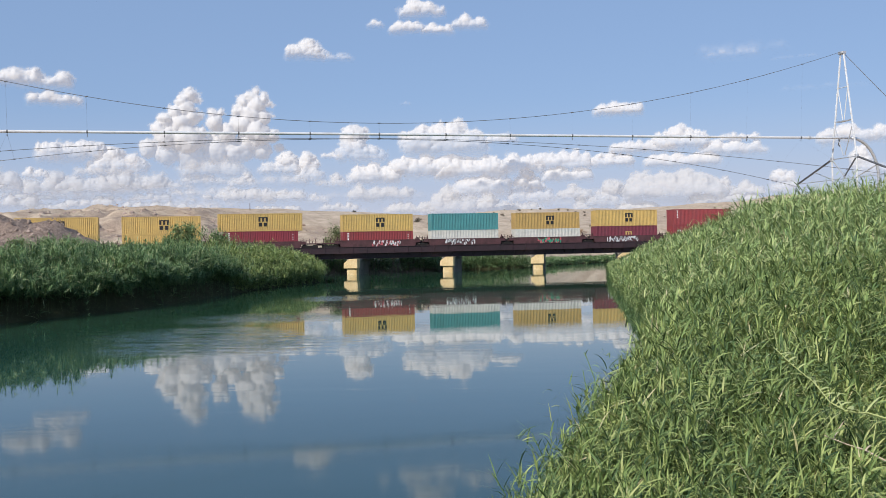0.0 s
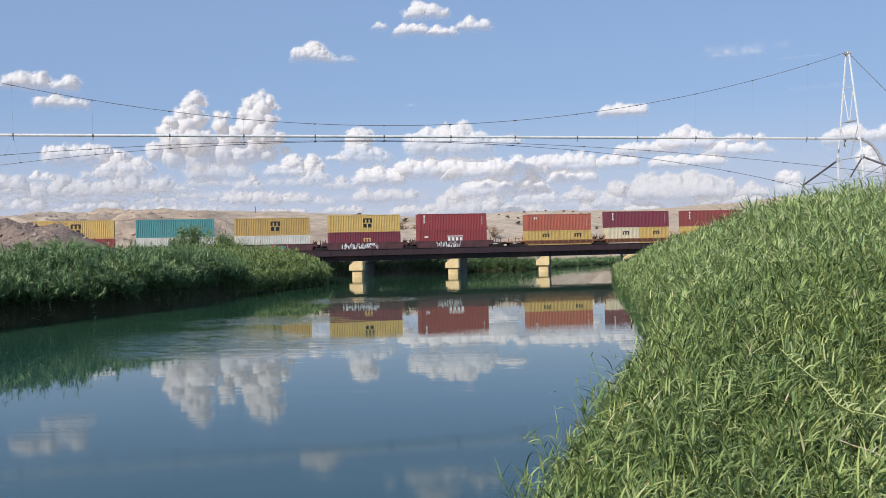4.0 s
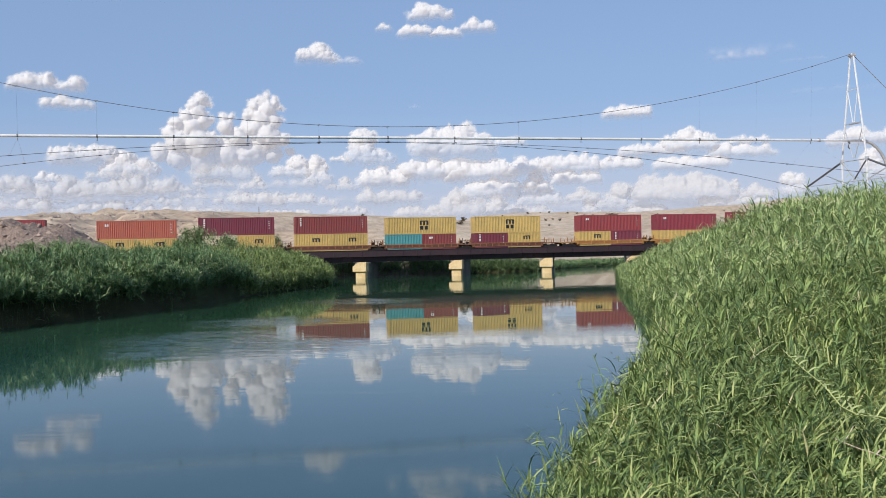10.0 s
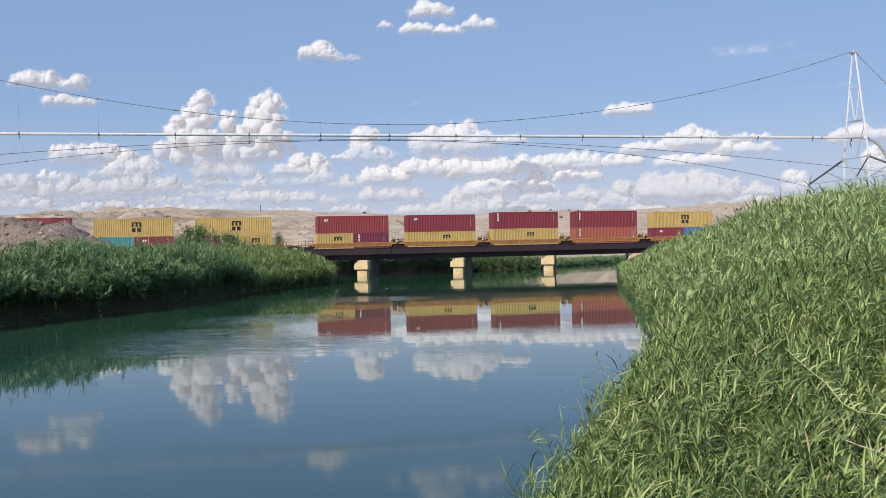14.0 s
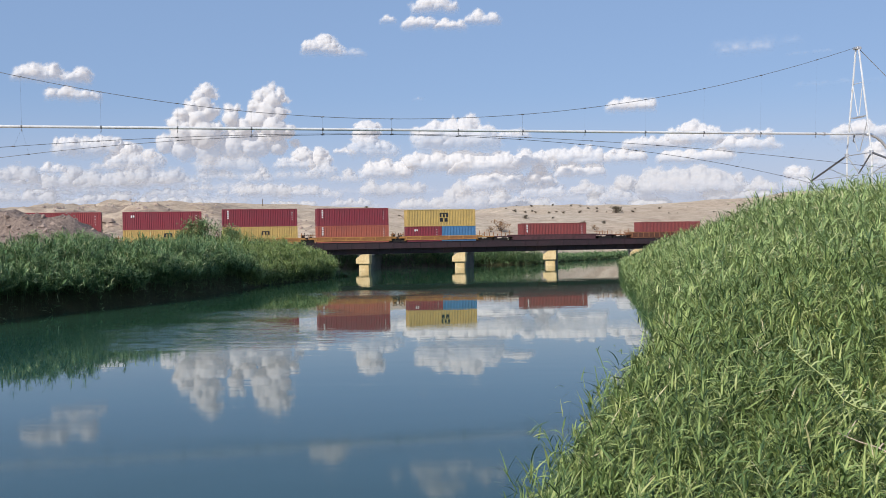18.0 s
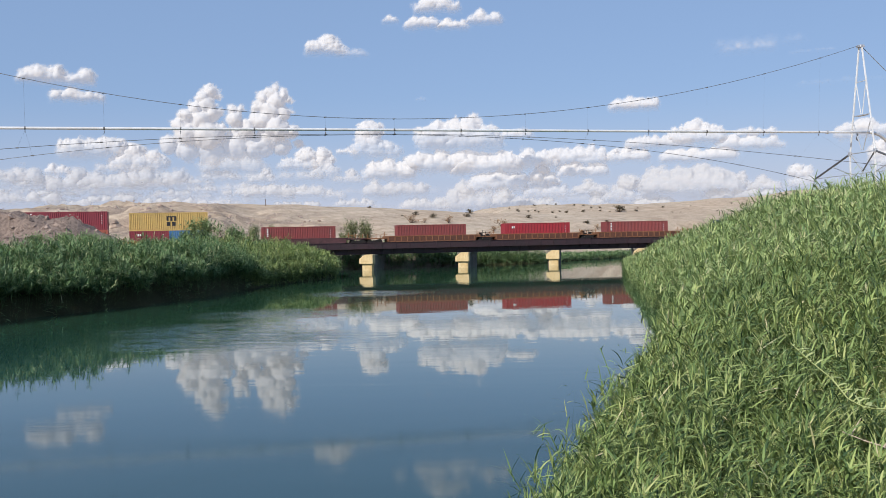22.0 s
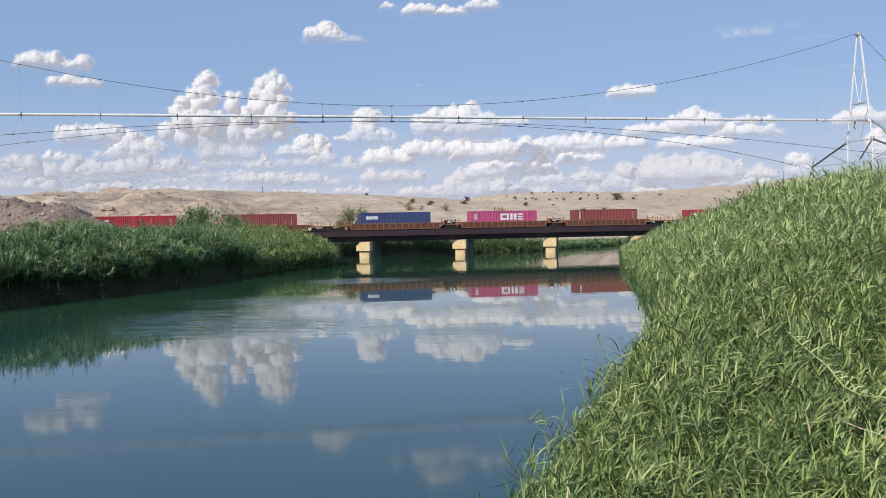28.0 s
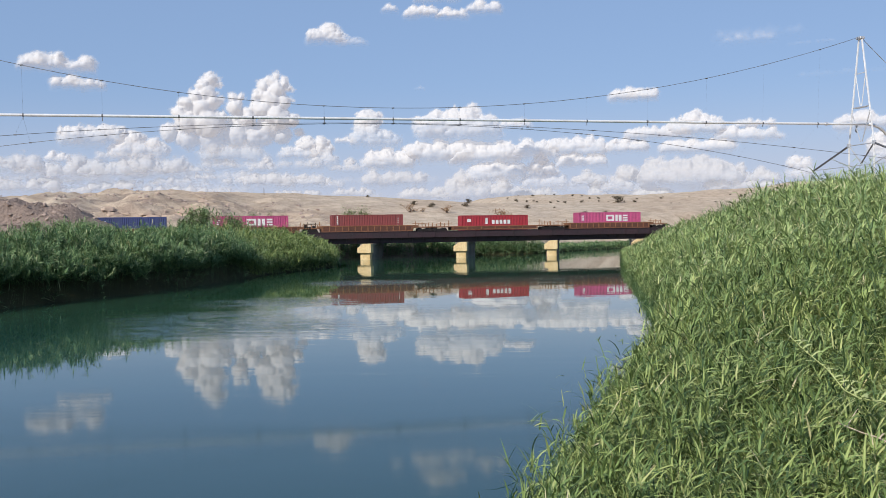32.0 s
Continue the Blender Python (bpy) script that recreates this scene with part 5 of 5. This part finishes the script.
def ledge_mesh(seed):
    """A broken bed of rock, layered, about one metre long."""
    r = random.Random(seed)
    bm = bmesh.new()
    z = 0.0
    for layer in range(4):
        h = r.uniform(0.03, 0.075)
        n = 11
        off = r.uniform(-0.06, 0.06)
        low, top = [], []
        for k in range(n):
            a = 2 * math.pi * k / n
            f = r.uniform(0.78, 1.15) * (1 - 0.09 * layer)
            low.append(bm.verts.new((off + 0.5 * f * math.cos(a), 0.30 * f * math.sin(a), z - 0.02)))
            top.append(bm.verts.new((off + 0.485 * f * math.cos(a), 0.285 * f * math.sin(a), z + h + r.uniform(-0.008, 0.008))))
        for k in range(n):
            bm.faces.new((low[k], low[(k + 1) % n], top[(k + 1) % n], top[k]))
        bm.faces.new(top)
        bm.faces.new(low[::-1])
        z += h
    me = bpy.data.meshes.new("rock_ledge")
    bm.to_mesh(me)
    bm.free()
    me.materials.append(LEDGE)
    return me


LEDGES = [ledge_mesh(700 + k) for k in range(5)]
r = random.Random(77)
for k in range(110):
    s = r.uniform(-104, -40)
    n = float((cut_line, bed_line)[k % 2](np.array([s]))[0]) + r.uniform(0.6, 2.6) + (r.uniform(0, 26) if k % 5 == 0 else 0)
    p = HUB + TRACK * s + SIDE * n
    w = r.uniform(1.2, 3.8)
    ob = new("rock_ledge", LEDGES[k % 5])
    ob.matrix_world = pose(p.x, p.y, float(land(p.x, p.y)) - 0.10 * w, r.uniform(-6, 6), r.uniform(-5, 5), 15 + r.uniform(-25, 25)) @ Matrix.Diagonal((w, w * 0.8, w * r.uniform(0.7, 1.3), 1))
    tagged(ob, "pale layered rock ledge breaking out of the sand slope", "rock", "rock ledges")

# ---- clouds ----
def plane_noise(seed):
    return np.random.RandomState(seed).rand(64, 64).astype(np.float32)


NOISE = [plane_noise(40 + k) for k in range(7)]


def value_noise(tab, x, y):
    """Smooth lattice noise, 0 to 1, at points x, y."""
    i, j = np.floor(x).astype(int), np.floor(y).astype(int)
    f, g = x - i, y - j
    f, g = f * f * (3 - 2 * f), g * g * (3 - 2 * g)
    i0, i1, j0, j1 = i % 64, (i + 1) % 64, j % 64, (j + 1) % 64
    return (tab[i0, j0] * (1 - f) + tab[i1, j0] * f) * (1 - g) + (tab[i0, j1] * (1 - f) + tab[i1, j1] * f) * g


def billow(x, y, size, octaves, gain=0.52):
    """Rounded heaps at several scales, about -1 to 1."""
    out, amp, total = 0, 1.0, 0.0
    for k in range(octaves):
        v = value_noise(NOISE[k], x / size + 7.3 * k, y / size + 3.1 * k)
        out = out + amp * (5.0 * np.abs(v - 0.5) - 0.85)
        total += amp
        amp *= gain
        size *= 0.47
    return out / total


def cloud_material(name, white, glow, veil):
    """White droplets: thin at the rims, where the body's thickness, kept on its points, falls to nothing."""
    m, n, l, b = shader(name, (white, white * 0.975, white * 0.94), 1.0, 0, 0.0)
    # no lamp: this glow stands in for scattered light and haze, flattening the shading
    b.inputs["Emission Color"].default_value = veil
    b.inputs["Emission Strength"].default_value = glow
    thick = n.new("ShaderNodeAttribute")
    thick.attribute_name = "thickness"
    clear = n.new("ShaderNodeBsdfTransparent")
    through_light = n.new("ShaderNodeBsdfTranslucent")
    through_light.inputs[0].default_value = (0.95, 0.95, 0.97, 1)
    body = n.new("ShaderNodeMixShader")
    body.inputs[0].default_value = 0.12
    l.new(b.outputs[0], body.inputs[1])
    l.new(through_light.outputs[0], body.inputs[2])
    mix = n.new("ShaderNodeMixShader")
    l.new(thick.outputs["Fac"], mix.inputs[0])
    l.new(clear.outputs[0], mix.inputs[1])
    l.new(body.outputs[0], mix.inputs[2])
    l.new(mix.outputs[0], n["Material Output"].inputs[0])
    return m


CLOUD = cloud_material("cloud_white", 0.46, 0.30, (0.80, 0.82, 0.95, 1))
# less white and more glow put the distance haze into the far clouds
FAR_CLOUD = cloud_material("far_cloud_hazed", 0.31, 0.385, (0.78, 0.81, 0.94, 1))
SKY_RIDERS = []


def cloud(name, azimuth, elevation, width, height, seed, far=3400.0, lumps=14, soft=14.0, rough=1.0, heads=(), drift=0.0, dense=1.0, material=None, relief=1.0, thin=0.65, melt=0.0):
    """A cumulus whose base middle stands at that bearing, in degrees; width and height in metres."""
    r = np.random.RandomState(seed)
    balls = []
    peaks = [(r.uniform(-0.25, 0.25), 1.0), (r.uniform(-0.38, 0.38), 0.75), (r.uniform(-0.38, 0.38), 0.6)]
    for k in range(2 * lumps):
        u = r.uniform(-0.40, 0.40)
        swollen = max(math.exp(-((u - p) / 0.16) ** 2) * h for p, h in peaks)
        top = height * (0.25 + 0.75 * swollen) * max(0.15, 1 - (2.0 * u) ** 2) ** 0.7 * r.uniform(0.35, 1.0)
        rad = min(width * 0.26, height * 0.46) * r.uniform(0.6, 1.1)
        balls.append((u * width, max(rad * 0.55, top - rad), rad))
    balls.extend(heads)
    cell = max(2.6, min(4.6, width / 60))
    pad = 0.22 * min(width, height) + 8 * cell
    x0, x1 = min(b[0] - b[2] for b in balls) - pad, max(b[0] + b[2] for b in balls) + pad
    z0, z1 = -0.25 * height - 4 * cell, max(b[1] + b[2] for b in balls) + pad
    gx, gz = np.meshgrid(np.arange(x0, x1, cell), np.arange(z0, z1, cell))
    sx, sz = gx + 977 * r.rand(), gz + 977 * r.rand()
    size = min(width, height * 1.8) * 0.34
    warp = 0.16 * size * rough
    wx = gx + warp * billow(sx, sz, size * 0.8, 4, 0.6)
    wz = gz + warp * billow(sz + 50, sx + 31, size * 0.8, 4, 0.6)
    field = np.full(gx.shape, -1e3)
    bulge = np.zeros(gx.shape)
    for bx, bz, br in balls:
        d = np.hypot(wx - bx, (wz - bz) * 1.05)
        field = np.maximum(field, br - d)
        bulge = np.maximum(bulge, np.sqrt(np.maximum(br * br - d * d, 0)))
    heap = billow(sx, sz, size, 6, 0.58)
    field = field + rough * size * (0.17 * billow(sx, sz, size * 0.75, 6, 0.55) + 0.05)
    # flat, ragged base
    field = np.minimum(field, (gz + 0.08 * height + 0.10 * height * billow(sx, sz * 0.6, size * 1.6, 5)) * 0.8)
    fade = smooth(-0.05 * height, melt or 0.6 * height, gz + 0.14 * height * billow(sx + 90, sz * 1.5, size * 0.7, 5, 0.6))
    soft = soft * 1.25
    alpha = smooth(-0.15 * soft, soft * (1.6 - 0.9 * fade), field) * (1 - thin + thin * fade) * dense
    swell = billow(sx, sz, size, 3, 0.4)
    depth = (bulge * 0.62 + relief * (0.09 * size * swell + 0.03 * size * heap)) * smooth(0, 0.45 * size, field) + 0.25 * np.maximum(field, 0)
    ny, nx = gx.shape
    keep = alpha > 0.004
    cellkeep = keep[:-1, :-1] | keep[1:, :-1] | keep[:-1, 1:] | keep[1:, 1:]
    idx = np.arange(nx * ny).reshape(ny, nx)
    quads = np.stack([idx[:-1, :-1], idx[:-1, 1:], idx[1:, 1:], idx[1:, :-1]], -1)[cellkeep]
    used = np.unique(quads)
    where = np.full(nx * ny, -1)
    where[used] = np.arange(len(used))
    quads = where[quads]
    fx, fz, fd, fa = gx.ravel()[used], gz.ravel()[used], depth.ravel()[used], alpha.ravel()[used]
    front = np.stack([fx, -fd, fz], -1)
    back = np.stack([fx, 0.6 * np.maximum(fd, 0) + 6, fz], -1)
    rear = quads[(fa[quads] > 0.97).all(1)]
    me = bpy.data.meshes.new(name)
    me.from_pydata(np.concatenate([front, back]).tolist(), [], np.concatenate([quads, rear[:, ::-1] + len(used)]).tolist())
    at = me.attributes.new("thickness", "FLOAT", "POINT")
    at.data.foreach_set("value", np.concatenate([fa, fa]).astype(np.float32))
    me.materials.append(material or CLOUD)
    me.shade_smooth()
    ob = new(name, me)
    ob.matrix_world = cloud_pose(azimuth, elevation, far)
    if drift:
        SKY_RIDERS.append((ob, azimuth, elevation, far, drift))
    return ob


def cloud_pose(azimuth, elevation, far):
    a, e = radians(azimuth), radians(elevation)
    return pose(far * math.sin(a), far * math.cos(a), EYE[2] + far * math.tan(e), 0, 0, -azimuth)


# bearing, height of the base in degrees, width and height in metres
HIGH = [
    (-23.29, 9.44, 256, 64), (-22.15, 8.53, 215, 49), (-7.8, 11.46, 140, 66), (-5.92, 11.33, 120, 33),
    (-0.95, 13.82, 175, 66), (-3.72, 13.24, 68, 36), (-1.94, 12.90, 114, 53), (-0.12, 12.81, 101, 42),
    (1.88, 13.08, 114, 62), (10.61, 7.71, 172, 56),
]
MID = [
    (-21.30, 5.59, 188, 89), (-23.14, 4.63, 83, 43), (-4.90, 5.62, 170, 123), (-6.58, 5.81, 68, 28),
    (0.06, 5.88, 264, 132), (3.68, 6.53, 97, 44), (-4.05, 4.19, 187, 81), (-1.10, 4.61, 224, 85),
    (1.75, 4.42, 231, 88), (4.64, 4.62, 165, 90), (7.27, 4.81, 224, 75), (9.96, 4.92, 160, 58),
    (14.29, 5.73, 197, 81), (17.42, 6.09, 136, 36), (17.30, 5.32, 248, 64), (12.16, 5.63, 258, 54),
    (14.19, 4.75, 254, 59), (19.83, 3.09, 93, 107), (23.38, 5.61, 215, 69), (24.25, 3.88, 113, 101),
    (5.31, 2.91, 148, 121), (7.58, 4.13, 164, 59), (2.22, 3.32, 198, 105), (-9.61, 4.86, 140, 84),
    (-7.88, 4.44, 126, 104), (-18.94, 4.86, 167, 93),
]
LOW = [
    (0.49, 2.14, 219, 121), (2.97, 2.15, 156, 92), (-11.71, 4.04, 104, 69), (-11.66, 3.14, 184, 72),
    (-9.36, 3.19, 182, 61), (-7.48, 3.09, 91, 63), (-9.95, 2.52, 185, 42), (-3.81, 3.10, 254, 78),
    (-5.96, 2.53, 171, 49), (-1.93, 2.25, 175, 68), (-6.53, 4.02, 103, 63), (14.11, 2.45, 336, 148),
    (16.72, 3.21, 76, 66), (17.96, 2.84, 128, 66), (9.81, 2.45, 143, 118), (11.51, 2.00, 134, 64),
    (16.64, 2.30, 239, 66), (7.88, 2.84, 147, 73), (8.29, 2.15, 86, 83), (5.01, 2.17, 146, 58),
]
HAZE = [
    (-24.06, 3.72, 169, 65), (-22.37, 3.45, 172, 102), (-20.37, 3.58, 237, 95), (-18.01, 3.74, 194, 99),
    (-19.97, 4.69, 170, 50), (-18.16, 3.93, 115, 49), (-14.39, 4.15, 113, 64), (-13.47, 4.55, 223, 95),
    (-16.94, 3.25, 167, 49), (-22.50, 2.66, 194, 51), (-20.31, 2.81, 170, 61), (-17.26, 2.60, 219, 62),
    (-14.74, 2.55, 216, 54), (-25.49, 3.93, 221, 83), (-25.09, 2.82, 248, 71), (-15.23, 3.57, 93, 41),
    (-12.96, 3.22, 128, 56), (-23.24, 3.26, 163, 46), (-19.02, 3.26, 171, 36), (-16.11, 3.90, 176, 52),
]
# swelling heads of the great cumulus: across, up and radius, in units of two metres
LEFT_HEAD = [
    (-10, 164, 8), (-7, 154, 14), (3, 150, 10), (-19, 145, 14), (-12, 132, 20), (-32, 127, 16), (-2, 118, 18), (-47, 115, 16), (-22, 108, 24),
    (-59, 95, 16), (-47, 85, 24), (-12, 82, 30), (8, 90, 16)]
RIGHT_HEAD = [
    (103, 163, 9), (93, 154, 12), (115, 152, 12), (81, 144, 12), (123, 144, 9), (103, 140, 20), (73, 130, 12), (93, 122, 22), (115, 120, 16),
    (78, 105, 20), (103, 95, 26), (128, 90, 14), (28, 127, 11), (41, 126, 9), (33, 108, 18), (53, 95, 18)]
FOOT = [(-77, 68, 20), (-47, 58, 26), (-7, 55, 30), (33, 65, 28), (73, 65, 28), (113, 65, 20), (-102, 50, 14), (143, 68, 10), (-20, 80, 30), (90, 80, 26), (40, 85, 20)]


for k in range(14):
    r = random.Random(900 + k)
    tagged(cloud("cloud_bank", -27 + 3.9 * k, 1.9 + 1.6 * r.random(), r.uniform(420, 760), r.uniform(40, 75), 500 + k, 4300 + 5 * k, 16, 46, 0.9, dense=0.6, material=FAR_CLOUD, relief=0.5), "hazy pale grey cloud bank low over the desert", "cloud", "cloud banks")
for k in range(9):
    r = random.Random(980 + k)
    tagged(cloud("cloud_bank", -27 + 2.0 * k, 2.3 + 1.6 * r.random(), r.uniform(420, 640), r.uniform(55, 95), 590 + k, 4400 + 5 * k, 16, 40, 0.9, dense=0.85, material=FAR_CLOUD, relief=0.7), "broad hazy grey cloud bank low over the desert", "cloud", "cloud banks")
for k, (az, el, w, h) in enumerate(HAZE):
    tagged(cloud("cloud", az, el - 0.3, w * 1.25, h * 1.35, 400 + k, 4200, 14, 26, drift=0.34 * (az < -9), dense=0.9, material=FAR_CLOUD, thin=0.75), "hazy greyish cumulus cloud in the bank over the desert", "cloud", "low clouds")
for k, (az, el, w, h) in enumerate(LOW):
    tagged(cloud("cloud", az, el - 0.3, w * 1.12, h * 1.35, 300 + k, 4100, 14, 17, drift=0.34 * (az < -9), material=FAR_CLOUD, thin=0.8), "low soft white cumulus cloud in the bank over the desert", "cloud", "low clouds")
for k, (az, el, w, h) in enumerate(MID):
    tagged(cloud("cloud", az, el - 0.35, w * 1.08, h * 1.4, 200 + k, 3700, 13, 12, drift=0.34 * (az < -9), thin=0.72), "white cumulus cloud with a grey flat base", "cloud", "cumulus clouds")
tower = empty("cumulus_tower", cloud_pose(-14.49, 3.84, 3400))
for k, (name, lumps_of) in enumerate((("cloud_base", FOOT), ("cloud_head", LEFT_HEAD), ("cloud_head", RIGHT_HEAD))):
    heads = [(2.03 * a, 2.03 * b, 1.88 * c) for a, b, c in lumps_of]
    piece = cloud(name, 0, 0, 520, 84, 77 + k, 3400, 0, 10, 1.0, heads, thin=0.9, melt=185)
    piece.parent = tower
    piece.matrix_local = Matrix.Translation((0, -40 * (k > 0), 0))
SKY_RIDERS.append((tower, -14.49, 3.84, 3400, 0.34))
tagged(tower, "towering white cumulus cloud with two heads", "cloud")
for k, (az, el, w, h) in enumerate(HIGH):
    tagged(cloud("cloud", az, el - 0.15, w * 0.92, h * 1.2, 100 + k, 3100, 13, 13, 0.9, dense=0.45 if h < 34 else 1.0, drift=0.4 * (az < -6), thin=0.35), "small white fair-weather cloud high in the blue sky", "cloud", "high clouds")
for az, el, w, h, dense in ((17.0, 10.5, 170, 44, 0.62), (18.0, 10.6, 330, 60, 0.22), (20.5, 10.2, 150, 18, 0.25), (-22.0, 14.2, 420, 60, 0.16), (-18.5, 14.6, 330, 40, 0.2), (22.0, 8.4, 300, 26, 0.2), (-2.0, 8.6, 40, 18, 0.35)):
    tagged(cloud("cloud_wisp", az, el, w, h, int(900 + w), 3000, 10, 0.9 * h, 0.8, dense=dense, relief=0.2, thin=0.3), "thin faint wisp of high white cloud", "cloud", "cloud wisps")


def motions():
    for thing, q, z, n in RIDERS:
        walk(thing, [(t, on_track(q - gone(t), z, n)) for t in range(0, 33, 4)])
    for thing, az, el, far, drift in SKY_RIDERS:
        walk(thing, [(t, cloud_pose(az + drift * t / 32, el, far)) for t in (0, 16, 32)])


motions()
